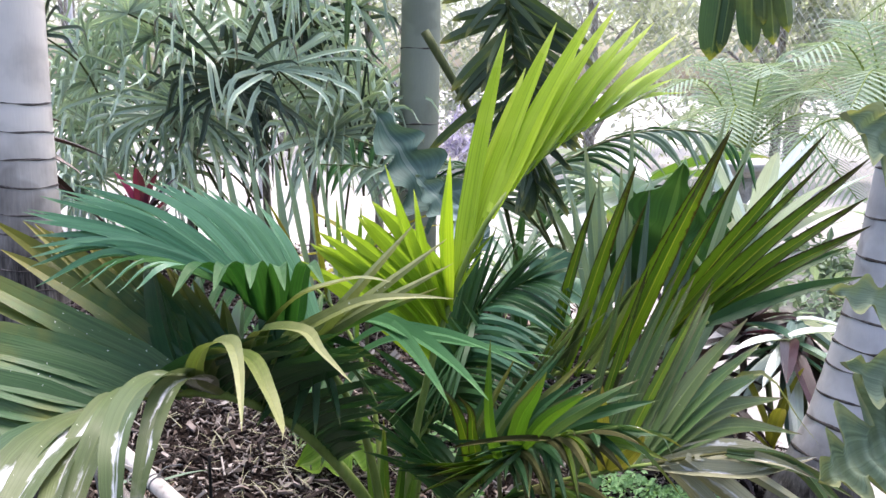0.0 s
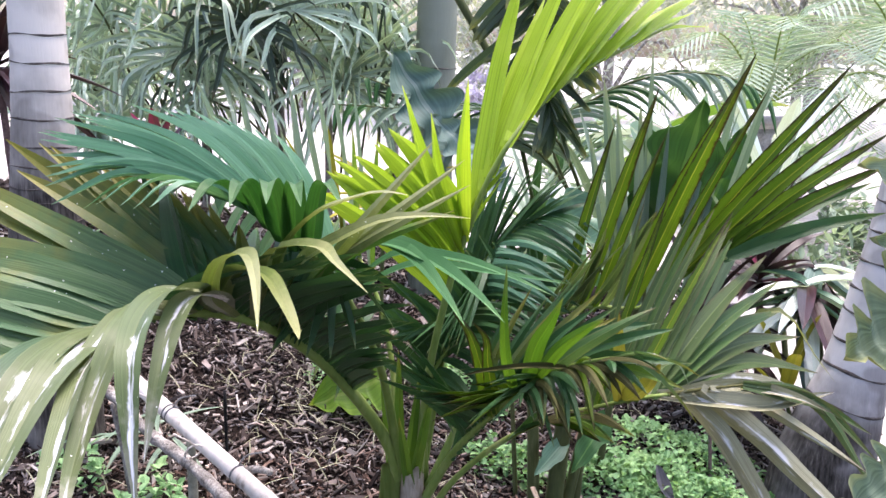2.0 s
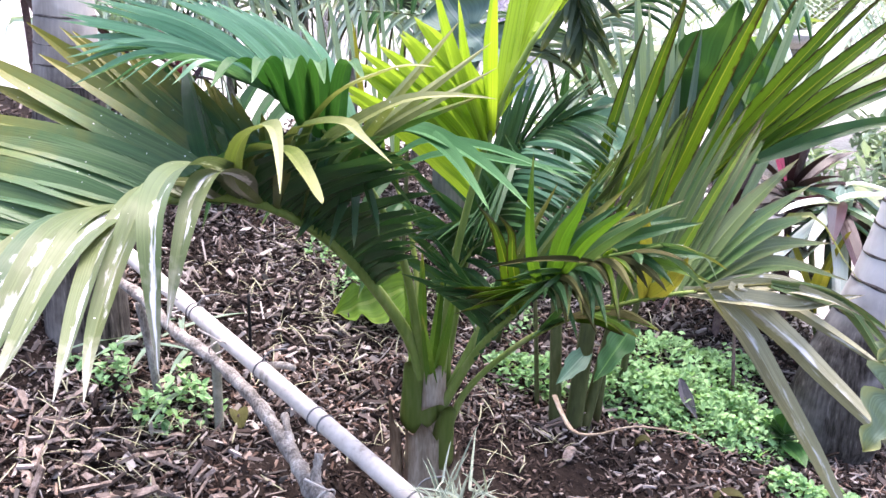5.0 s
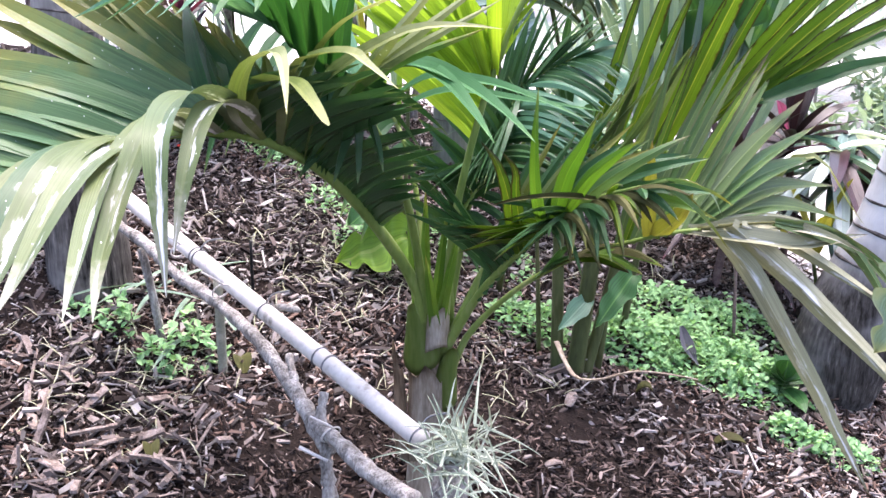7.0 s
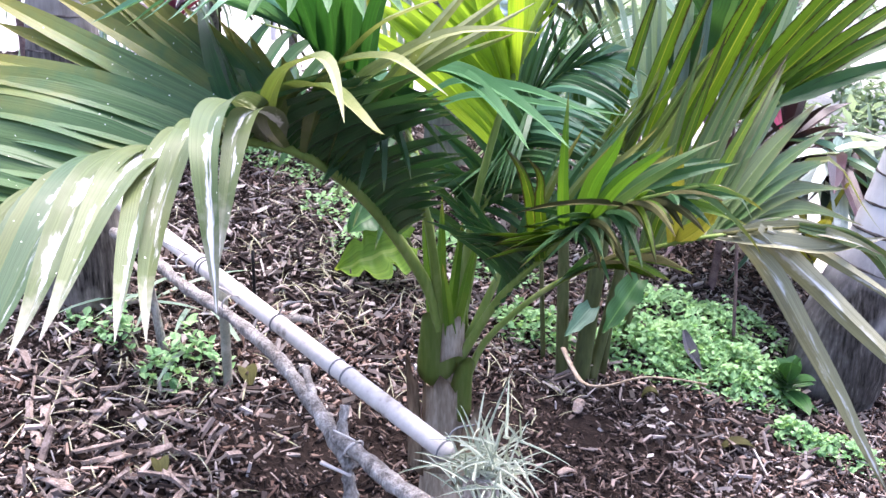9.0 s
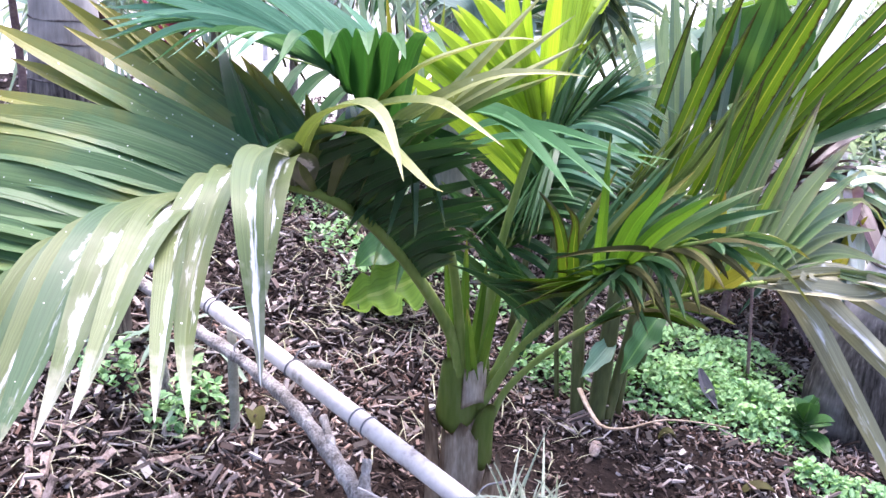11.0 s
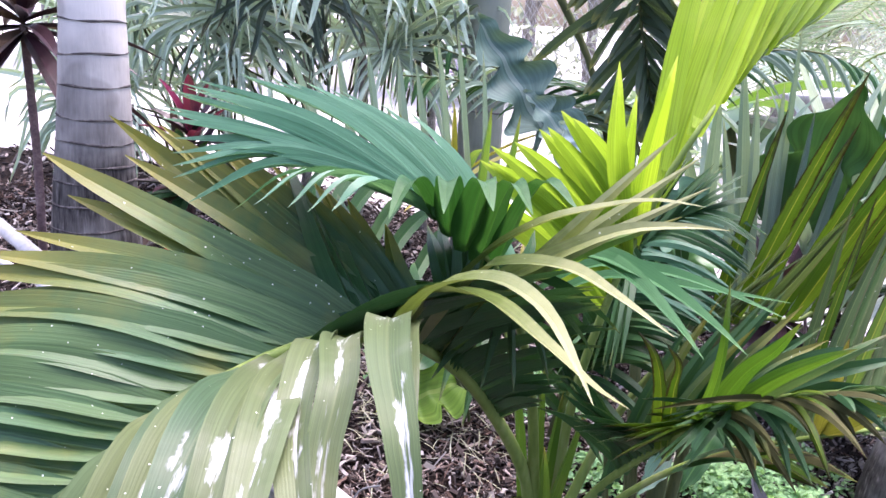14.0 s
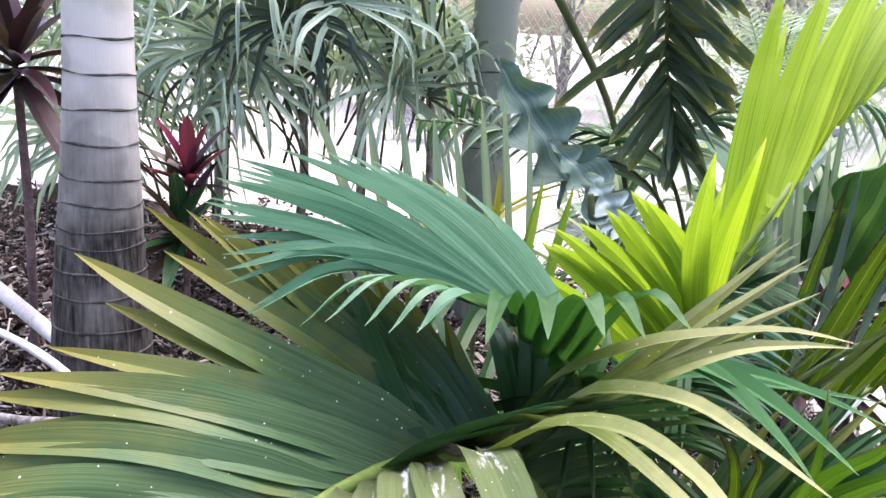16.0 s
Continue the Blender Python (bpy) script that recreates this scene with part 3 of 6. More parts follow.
M_CHIP_DARK = rough_material("darker wood chip", [(0.008, 0.006, 0.005), (0.02, 0.014, 0.011), (0.045, 0.032, 0.026), (0.09, 0.065, 0.053), (0.2, 0.15, 0.125)], scale=30, rough=0.8, relief=0.5, distance=0.003, islands=0.75)


def near_stem(x, y):
    """The dug soil round the stem, where the chips are darker."""
    return ((x - 0.22) / 0.6) ** 2 + ((y - 1.95) / 0.62) ** 2 + 0.7 * noise.noise(Vector((x * 3, y * 3, 9.0))) < 1


thick, wide = bed(-0.1, 2.75, 1.95, 1.75), bed(-0.4, 1.9, 4.6, 3.3)
mulch("wood_chips", 62000, ((-2.1, 1.9), (1.0, 4.5)), ((0.008, 0.032), (0.003, 0.012), (0.0015, 0.005)), "shredded brown wood chip mulch on the bank", 3, lambda x, y: thick(x, y) and not near_stem(x, y))
mulch("dark_chips", 7000, ((-0.7, 1.2), (1.0, 2.9)), ((0.01, 0.03), (0.004, 0.012), (0.002, 0.005)), "darker wood chips on dug soil round the stem", 8, lambda x, y: thick(x, y) and near_stem(x, y), 0.003, material=M_CHIP_DARK)
mulch("red_chips", 9500, ((-2.1, 1.9), (1.0, 4.5)), ((0.014, 0.045), (0.005, 0.014), (0.002, 0.006)), "fresh red brown wood chips in drifts on the bank", 7, lambda x, y: reddish(x, y) and thick(x, y) and (not near_stem(x, y) or (x * 977 + y * 613) % 1 < 0.2), 0.012, material=M_CHIP_RED)
mulch("far_chips", 26000, ((-5.0, 4.2), (-1.5, 5.2)), ((0.016, 0.05), (0.007, 0.022), (0.003, 0.008)), "brown wood chip mulch thinning out round the bed", 4, lambda x, y: wide(x, y) and (x < 0.9 or y < 3.75) and (x > -1.3 or y < 4.1 + 0.2 * noise.noise(Vector((x * 4, y * 4, 2.0)))))
mulch("coarse_chips", 2400, ((-1.9, 1.7), (1.2, 4.1)), ((0.025, 0.07), (0.008, 0.024), (0.004, 0.01)), "larger pale bark chips lying on the mulch", 5, lambda x, y: thick(x, y) and not near_stem(x, y), 0.018)
mulch("coarse_chips", 240, ((-1.5, -0.1), (1.2, 2.0)), ((0.04, 0.1), (0.012, 0.032), (0.005, 0.011)), "long split chips lying loose on the mulch", 9, lambda x, y: thick(x, y) and not near_stem(x, y), 0.022, material=M_SLAB)
mulch("leaf_litter", 1500, ((-1.9, 1.7), (1.2, 4.1)), ((0.02, 0.055), (0.012, 0.028), (0.001, 0.002)), "thin curled grey brown leaf scraps on the mulch", 12, lambda x, y: thick(x, y) and not near_stem(x, y), 0.02, 0.03, 0.45, M_LITTER)
for k, (x, y, ln, w, a) in enumerate([(-0.678, 1.787, 0.11, 0.03, 0.8), (-0.758, 1.662, 0.1, 0.045, -0.4), (-0.864, 1.768, 0.09, 0.03, 2.2), (-0.639, 2.062, 0.05, 0.03, 0.3), (0.336, 2.551, 0.09, 0.035, 1.4), (0.548, 2.717, 0.06, 0.03, 1.5), (0.782, 2.613, 0.09, 0.03, 2.0), (0.316, 2.248, 0.05, 0.03, 0.5), (1.003, 2.553, 0.1, 0.025, 0.6), (-0.239, 2.411, 0.08, 0.02, 0.2), (-0.881, 1.943, 0.1, 0.02, 2.5), (-0.568, 2.621, 0.05, 0.02, 0.1), (1.059, 2.738, 0.05, 0.02, 0.3)]):
    bm = bmesh.new()
    line = spline([(x - math.cos(a) * ln / 2, y - math.sin(a) * ln / 2, ground_z(x, y) + 0.022), (x, y, ground_z(x, y) + 0.03), (x + math.cos(a) * ln / 2, y + math.sin(a) * ln / 2, ground_z(x, y) + 0.024)], 9)
    tube_into(bm, line, [w * 0.5 * q for q in (0.5, 0.85, 0.9, 1.0, 0.95, 1.0, 0.9, 0.85, 0.8, 0.3)], 5, 0.22)
    solo("bark_piece", bm, M_SLAB, "split piece of brown bark lying on the mulch", "leaf litter", "bark pieces")

# ---- the young palm ----
palm = thing("young_palm", (0.03, 2.07, ground_z(0.03, 2.07)), "young feather palm with olive, green and new yellow fronds", "palm")
base_z = ground_z(0.03, 2.07) - 0.05


def stem_part():
    bm = bmesh.new()
    line = spline([(0.02, 2.07, base_z), (0.02, 2.07, 0.2), (0.02, 2.07, 0.3), (0.03, 2.065, 0.4)], 10)
    tube_into(bm, line, [0.066, 0.064, 0.062, 0.058, 0.054, 0.05, 0.046, 0.043, 0.04, 0.037, 0.034], 16)
    return bm


part("stem", stem_part(), M_SHEATH, palm, "short stem wrapped in papery brown sheaths")


def sheath_wrap(pts, r0, r1, spread=2.2, turn=0.0, slant=0.0, ragged=0.0):
    """A leaf base that clasps the stem: an open gutter that narrows upwards into the stalk, its foot cut aslant."""
    bm = bmesh.new()
    line = spline(pts, 8)
    rows = []
    for k, p in enumerate(line):
        u = k / 8
        r = r0 + (r1 - r0) * u
        rows.append([bm.verts.new(p + np.array((r * math.cos(turn + a), r * math.sin(turn + a), 0.012 * math.cos(a * 2) + (1 - u) * slant * (abs(a) / spread) ** 1.3 + (u > 0.9) * ragged * math.sin(5 * a + 1)))) for a in np.linspace(-spread, spread, 13)])
    for a, b in zip(rows, rows[1:]):
        for k in range(12):
            bm.faces.new((a[k], a[k + 1], b[k + 1], b[k])).smooth = True
    bmesh.ops.solidify(bm, geom=bm.faces[:], thickness=0.004)
    return bm


part("leaf_base", sheath_wrap([(0.004, 2.055, 0.345), (0.0, 2.045, 0.43), (-0.004, 2.025, 0.53)], 0.05, 0.026, 1.9, -1.75, 0.09), M_PETIOLE, palm, "broad olive clasping leaf base")
part("leaf_base", sheath_wrap([(0.055, 2.05, 0.25), (0.064, 2.04, 0.35), (0.075, 2.035, 0.42)], 0.032, 0.018, 1.9, -1.2, 0.07), M_PETIOLE, palm, "broad olive clasping leaf base")
part("old_sheath", sheath_wrap([(0.02, 2.06, 0.12), (0.02, 2.055, 0.24), (0.02, 2.05, 0.36)], 0.058, 0.05, 2.3, -1.6, 0.0, 0.02), M_PAPER, palm, "split brown papery sheath")
part("old_sheath", sheath_wrap([(-0.012, 2.06, 0.12), (-0.02, 2.055, 0.26), (-0.03, 2.04, 0.4)], 0.055, 0.04, 0.9, -2.6, 0.0, 0.03), M_SHEATH, palm, "split brown papery sheath")
part("old_sheath", sheath_wrap([(0.06, 2.05, 0.1), (0.07, 2.04, 0.2), (0.085, 2.03, 0.29)], 0.05, 0.026, 0.9, -0.9, 0.0, 0.02), M_SHEATH, palm, "split brown papery sheath")
part("old_sheath", sheath_wrap([(0.03, 2.045, 0.42), (0.032, 2.04, 0.47), (0.035, 2.035, 0.515)], 0.038, 0.034, 1.0, -0.95, 0.0, 0.008), M_PAPER, palm, "torn pale sheath edge")

# the long frond that arches towards the path
RACHIS = [(0.0, 2.05, 0.4), (0.008, 2.01, 0.53), (-0.02, 1.95, 0.65), (-0.082, 1.828, 0.81), (-0.142, 1.693, 0.931), (-0.214, 1.564, 1.005), (-0.306, 1.456, 1.023), (-0.413, 1.334, 0.988), (-0.49, 1.193, 0.929), (-0.54, 1.07, 0.86)]
long_frond = frond(palm, "frond", RACHIS, 0.02, 0.006, [
    (9, 0.48, 0.6, [(-0.22, 1.97, 1.0), (-0.34, 1.9, 1.12), (-0.44, 1.78, 1.22)], (0.0, -0.02, 0.08), 0.05, M_DARK),
    (34, 0.28, 0.66, [(0.03, 1.78, 0.82), (0.07, 1.72, 0.92), (0.1, 1.64, 1.02), (0.1, 1.57, 1.09), (0.06, 1.5, 1.13), (-0.02, 1.44, 1.14), (-0.09, 1.42, 1.13)], (-0.02, 0.0, 0.06), 0.036, M_DARK),
], "long arching frond with olive leaflets, pale scars and specks", seed=11)
# olive leaflets held out on the far side
fan(long_frond, 13, [(-0.15, 1.68, 0.945), (-0.18, 1.62, 0.98), (-0.21, 1.568, 1.002)], [(-0.22, 1.71, 1.05), (-0.33, 1.7, 1.12), (-0.42, 1.65, 1.14)], [(-0.26, 1.76, 1.13), (-0.45, 1.76, 1.22), (-0.62, 1.66, 1.285)], 0.052, M_OLIVE, 20, 0.006, (0.25, -0.6, 0.7), (0.25, 0.4))
leaflet(long_frond, [(-0.214, 1.564, 1.005), (-0.42, 1.64, 1.125), (-0.57, 1.665, 1.222), (-0.651, 1.619, 1.3)], 0.066, M_OLIVE, (0.25, -0.6, 0.7), 0.2)
leaflet(long_frond, [(-0.22, 1.555, 1.007), (-0.39, 1.6, 1.12), (-0.54, 1.61, 1.2), (-0.62, 1.6, 1.245)], 0.06, M_OLIVE, (0.25, -0.6, 0.7), 0.2)
leaflet(long_frond, [(-0.225, 1.55, 1.008), (-0.41, 1.52, 1.115), (-0.595, 1.5, 1.21), (-0.712, 1.531, 1.253)], 0.066, M_OLIVE, (0.2, -0.6, 0.7), 0.2)
leaflet(long_frond, [(-0.23, 1.545, 1.01), (-0.4, 1.515, 1.1), (-0.56, 1.49, 1.17), (-0.66, 1.5, 1.2)], 0.06, M_OLIVE, (0.2, -0.6, 0.7), 0.2)
fan(long_frond, 16, [(-0.24, 1.53, 1.013), (-0.306, 1.456, 1.023), (-0.413, 1.334, 0.988), (-0.49, 1.193, 0.929), (-0.53, 1.09, 0.87)],
    [(-0.48, 1.46, 1.115), (-0.54, 1.4, 1.1), (-0.62, 1.29, 1.05), (-0.68, 1.15, 0.985), (-0.68, 1.0, 0.91)],
    [(-0.715, 1.428, 1.166), (-0.78, 1.38, 1.1), (-0.83, 1.27, 1.02), (-0.85, 1.11, 0.93), (-0.78, 0.93, 0.83)], 0.064, M_OLIVE, 21, 0.01, (0.1, -0.6, 0.75), (0.15, 0.3))
fan(long_frond, 12, [(-0.1, 1.785, 0.85), (-0.125, 1.73, 0.9), (-0.15, 1.68, 0.943)], [(-0.153, 1.74, 1.066), (-0.112, 1.74, 1.078), (-0.063, 1.72, 1.08), (-0.032, 1.7, 1.082)], [(-0.185, 1.85, 1.109), (-0.133, 1.85, 1.14), (-0.073, 1.8, 1.141), (-0.024, 1.75, 1.125)], 0.04, [M_DARK, M_DARK, M_OLIVE], 29, 0.012, (0.1, -0.7, 0.6))
# leaflets that bend over and hang towards the path, scarred white
leaflet(long_frond, [(-0.205, 1.575, 1.0), (-0.165, 1.43, 1.075), (-0.15, 1.3, 1.107), (-0.13, 1.2, 1.095), (-0.114, 1.115, 1.04), (-0.11, 1.06, 0.95)], 0.05, M_HANG, fold=0.2)
leaflet(long_frond, [(-0.22, 1.56, 1.005), (-0.18, 1.4, 1.09), (-0.155, 1.242, 1.133), (-0.132, 1.12, 1.135), (-0.103, 1.023, 1.105), (-0.084, 0.982, 1.03), (-0.077, 0.971, 0.975), (-0.075, 0.967, 0.929)], 0.058, M_HANG, fold=0.2)
leaflet(long_frond, [(-0.25, 1.52, 1.013), (-0.225, 1.32, 1.085), (-0.193, 1.174, 1.09), (-0.194, 1.113, 1.042), (-0.18, 1.036, 0.995), (-0.151, 0.951, 0.963), (-0.116, 0.872, 0.93)], 0.05, M_HANG, fold=0.25)
leaflet(long_frond, [(-0.28, 1.485, 1.018), (-0.258, 1.32, 1.075), (-0.236, 1.147, 1.046), (-0.2, 1.03, 1.016), (-0.172, 0.939, 0.973), (-0.143, 0.856, 0.935)], 0.054, M_HANG, fold=0.25)
fan(long_frond, 12, [(-0.306, 1.456, 1.023), (-0.36, 1.395, 1.01), (-0.413, 1.334, 0.988), (-0.46, 1.25, 0.955), (-0.51, 1.14, 0.9)],
    [(-0.262, 1.13, 1.04), (-0.31, 1.13, 1.04), (-0.37, 1.13, 1.005), (-0.44, 1.08, 0.94), (-0.52, 0.98, 0.86)],
    [(-0.235, 0.86, 0.9), (-0.32, 0.88, 0.87), (-0.42, 0.9, 0.81), (-0.54, 0.9, 0.75), (-0.66, 0.84, 0.68)], 0.07, [M_HANG, M_HANG, M_HANG_GREEN, M_HANG, M_HANG_GREEN], 22, 0.008, None, (0.12, 0.25))
# yellowing leaflets that arch over to the near side
leaflet(long_frond, [(-0.2, 1.585, 0.995), (-0.176, 1.475, 1.055), (-0.126, 1.424, 1.121), (-0.052, 1.358, 1.136), (0.019, 1.241, 1.125), (0.069, 1.145, 1.117), (0.099, 1.07, 1.127)], 0.036, M_PALE, fold=0.3)
leaflet(long_frond, [(-0.195, 1.59, 0.99), (-0.169, 1.424, 1.072), (-0.112, 1.328, 1.155), (-0.041, 1.252, 1.191), (0.013, 1.147, 1.196), (0.043, 1.078, 1.174), (0.064, 1.023, 1.147)], 0.034, M_PALE, fold=0.3)
leaflet(long_frond, [(-0.175, 1.63, 0.97), (-0.078, 1.445, 1.138), (-0.03, 1.411, 1.17), (0.04, 1.357, 1.182), (0.09, 1.268, 1.179), (0.151, 1.207, 1.154)], 0.034, M_PALE, fold=0.3)
leaflet(long_frond, [(-0.16, 1.66, 0.955), (-0.1, 1.565, 1.11), (-0.007, 1.451, 1.209), (0.085, 1.386, 1.254), (0.137, 1.35, 1.27), (0.185, 1.31, 1.273)], 0.034, M_PALE, fold=0.3)
leaflet(long_frond, [(-0.15, 1.68, 0.94), (-0.06, 1.53, 1.1), (-0.002, 1.483, 1.152), (0.1, 1.467, 1.206), (0.183, 1.475, 1.216), (0.247, 1.495, 1.21)], 0.03, M_PALE, fold=0.3)
for tip, w, m in (((0.175, 1.548, 1.327), 0.028, M_PALE), ((0.219, 1.605, 1.291), 0.028, M_PALE), ((0.232, 1.589, 1.251), 0.026, M_PALE), ((0.2, 1.62, 1.2), 0.03, M_MID)):
    leaflet(long_frond, [(-0.145, 1.69, 0.935), (-0.04 + 0.1 * tip[0], 1.6, 1.1), tip], w, m, (0.2, -0.7, 0.5))

# the blue green frond
blue_frond = frond(palm, "frond", [(0.02, 2.04, 0.45), (0.0, 1.9, 0.8), (-0.04, 1.72, 1.03), (-0.08, 1.61, 1.13), (-0.13, 1.58, 1.185), (-0.19, 1.59, 1.212), (-0.24, 1.61, 1.225)], 0.016, 0.004, [
    (9, 0.6, 0.74, [(-0.3, 1.8, 1.0), (-0.22, 1.7, 0.92), (-0.1, 1.62, 0.9), (0.05, 1.6, 0.95), (0.14, 1.65, 1.0)], (-0.02, 0.0, 0.2), 0.042, M_DARK),
], "blue green frond with narrow glossy leaflets", seed=12)
fan(blue_frond, 18, [(-0.04, 1.7, 1.1), (-0.08, 1.62, 1.135), (-0.13, 1.59, 1.18), (-0.18, 1.59, 1.21)],
    [(-0.16, 1.85, 1.22), (-0.27, 1.8, 1.265), (-0.36, 1.71, 1.285), (-0.38, 1.62, 1.28)],
    [(-0.27, 1.98, 1.29), (-0.47, 1.99, 1.335), (-0.59, 1.82, 1.342), (-0.556, 1.61, 1.33)], 0.03, M_BLUE, 23, 0.008, (0.3, -0.5, 0.8), (0.6, 0.95))
fan(blue_frond, 8, [(-0.15, 1.585, 1.195), (-0.17, 1.59, 1.208), (-0.18, 1.59, 1.21)],
    [(-0.35, 1.545, 1.25), (-0.37, 1.56, 1.265), (-0.38, 1.6, 1.275)],
    [(-0.469, 1.475, 1.2), (-0.51, 1.52, 1.24), (-0.555, 1.595, 1.318)], 0.03, M_BLUE, 24, 0.005, (0.25, -0.5, 0.82), (0.6, 0.95))
fan(blue_frond, 5, [(-0.14, 1.585, 1.185), (-0.15, 1.585, 1.19), (-0.16, 1.585, 1.2)],
    [(-0.21, 1.46, 1.252), (-0.26, 1.48, 1.256), (-0.32, 1.51, 1.256)],
    [(-0.25, 1.395, 1.22), (-0.32, 1.415, 1.216), (-0.4, 1.445, 1.21)], 0.03, M_BLUE, 25, 0.005, None, (0.3, 0.5))
fan(blue_frond, 5, [(-0.15, 1.585, 1.185), (-0.11, 1.6, 1.14), (-0.07, 1.64, 1.1)],
    [(-0.165, 1.455, 1.258), (-0.085, 1.445, 1.262), (0.0, 1.5, 1.25)],
    [(-0.18, 1.377, 1.222), (-0.07, 1.375, 1.236), (0.055, 1.43, 1.225)], 0.046, M_CURL, 26, 0.004, None, (0.3, 0.45))
for pts, w in (([(-0.04, 1.71, 1.04), (0.02, 1.66, 1.115), (0.078, 1.646, 1.129), (0.136, 1.615, 1.108), (0.195, 1.562, 1.063), (0.236, 1.523, 1.022)], 0.04), ([(-0.035, 1.72, 1.03), (0.02, 1.67, 1.115), (0.087, 1.64, 1.132), (0.169, 1.627, 1.103), (0.242, 1.595, 1.062), (0.3, 1.554, 1.022)], 0.04), ([(-0.03, 1.73, 1.02), (0.08, 1.7, 1.1), (0.182, 1.695, 1.1), (0.247, 1.693, 1.086), (0.308, 1.676, 1.069), (0.37, 1.657, 1.049)], 0.026), ([(-0.03, 1.74, 1.0), (0.1, 1.75, 1.07), (0.25, 1.76, 1.06), (0.4, 1.76, 1.045)], 0.02)):
    leaflet(blue_frond, pts, w, M_BLUE_GREEN, (0.3, -0.5, 0.8), 0.4)

# the newest frond, still half folded
NEW_RACHIS = [(0.05, 2.05, 0.45), (0.08, 2.02, 0.75), (0.141, 1.98, 1.009), (0.173, 1.965, 1.1), (0.21, 1.955, 1.2), (0.265, 1.96, 1.3), (0.33, 2.04, 1.38), (0.401, 2.12, 1.434), (0.492, 2.22, 1.483), (0.6, 2.35, 1.54)]
new_frond = frond(palm, "frond", NEW_RACHIS, 0.016, 0.003, [
    (10, 0.34, 0.46, [(-0.16, 1.97, 1.16), (-0.12, 1.9, 1.22), (-0.07, 1.884, 1.27), (-0.025, 1.9, 1.29), (0.01, 1.88, 1.3), (0.032, 1.86, 1.305)], (-0.02, -0.01, 0.08), 0.042, M_FRESH),
    (3, 0.4, 0.5, [(0.211, 1.95, 1.161), (0.254, 1.97, 1.182), (0.278, 1.98, 1.26)], (0.0, 0.0, 0.02), 0.03, M_FRESH),
], "new yellow green frond standing upright, half folded", seed=13, fold=(0.12, 0.26))
new_line = spline(NEW_RACHIS, 100)
for at, tip, w in zip((44, 49, 54, 59, 64, 69, 75, 81, 88, 95, 52, 60, 68, 77, 86), ((0.193, 1.8, 1.419), (0.267, 2.1, 1.667), (0.37, 2.18, 1.686), (0.463, 2.22, 1.734), (0.498, 2.28, 1.722), (0.558, 2.33, 1.704), (0.589, 2.38, 1.696), (0.651, 2.45, 1.673), (0.692, 2.5, 1.628), (0.682, 2.5, 1.531), (0.302, 2.2, 1.588), (0.413, 2.25, 1.621), (0.53, 2.35, 1.604), (0.614, 2.45, 1.592), (0.646, 2.5, 1.565)), (0.044, 0.054, 0.056, 0.056, 0.054, 0.05, 0.046, 0.04, 0.034, 0.026, 0.05, 0.05, 0.046, 0.04, 0.034)):
    root = new_line[at]
    leaflet(new_frond, [root, root * 0.5 + np.array(tip) * 0.5 + np.array((-0.008, 0.0, 0.004)), tip], w, M_YELLOW, (-0.45, -0.85, 0.3), 0.22, "lance", 18, 0.1, at)

for tip, w in (((0.097, 1.66, 1.412), 0.05), ((0.132, 1.75, 1.359), 0.04)):
    leaflet(new_frond, [new_line[42], new_line[42] * 0.5 + np.array(tip) * 0.5 + np.array((-0.012, 0.0, 0.01)), tip], w, M_FRESH, (-0.45, -0.85, 0.3), 0.2)

# the low frond with a withered end
low_frond = frond(palm, "frond", [(0.04, 2.05, 0.25), (0.09, 2.047, 0.408), (0.122, 2.033, 0.474), (0.183, 2.006, 0.553), (0.261, 1.971, 0.633), (0.359, 1.928, 0.707), (0.45, 1.888, 0.755), (0.547, 1.855, 0.796), (0.6, 1.86, 0.806)], 0.014, 0.004, [
    (9, 0.55, 0.75, [(0.353, 1.8, 0.765), (0.399, 1.78, 0.763), (0.452, 1.75, 0.783), (0.488, 1.74, 0.734), (0.534, 1.74, 0.78)], (0.0, -0.04, 0.1), 0.03, [M_DARK, M_BROWN, M_TRI, M_MID, M_BROWN]),
], "low frond, its outer end withered grey and brown", seed=14)
part("withered_end", rod([(0.595, 1.86, 0.805), (0.66, 1.88, 0.813), (0.75, 1.94, 0.808)], 0.005, 0.002, 8, 6), M_BROWN, low_frond, "dead brown end of the stalk")
fan(low_frond, 8, [(0.44, 1.89, 0.752), (0.5, 1.87, 0.777), (0.547, 1.855, 0.796)], [(0.5, 1.95, 0.98), (0.58, 2.0, 0.98), (0.67, 2.06, 0.95)], [(0.545, 1.98, 1.17), (0.66, 2.1, 1.16), (0.775, 2.28, 1.08)], 0.024, [M_SAGE, M_TRI, M_SAGE, M_SAGE_GREEN], 27, 0.012, (-0.1, -0.9, 0.4))
for tip, up, w, m in (((0.76, 2.3, 1.062), 0.02, 0.036, M_SAGE), ((0.835, 2.328, 1.0), 0.02, 0.046, M_SAGE), ((0.87, 2.33, 0.94), 0.02, 0.04, M_SAGE_GREEN), ((0.888, 2.345, 0.868), 0.03, 0.058, M_SAGE_GREEN), ((0.943, 2.4, 0.785), 0.04, 0.058, M_SAGE), ((0.99, 2.38, 0.7), 0.05, 0.05, M_SAGE), ((1.02, 2.3, 0.64), 0.05, 0.04, M_DRY)):
    root = np.array((0.56, 1.855, 0.8))
    leaflet(low_frond, [root, root * 0.5 + np.array(tip) * 0.5 + np.array((0, 0, up)), tip], w, m, (-0.15, -0.75, 0.6), 0.3)
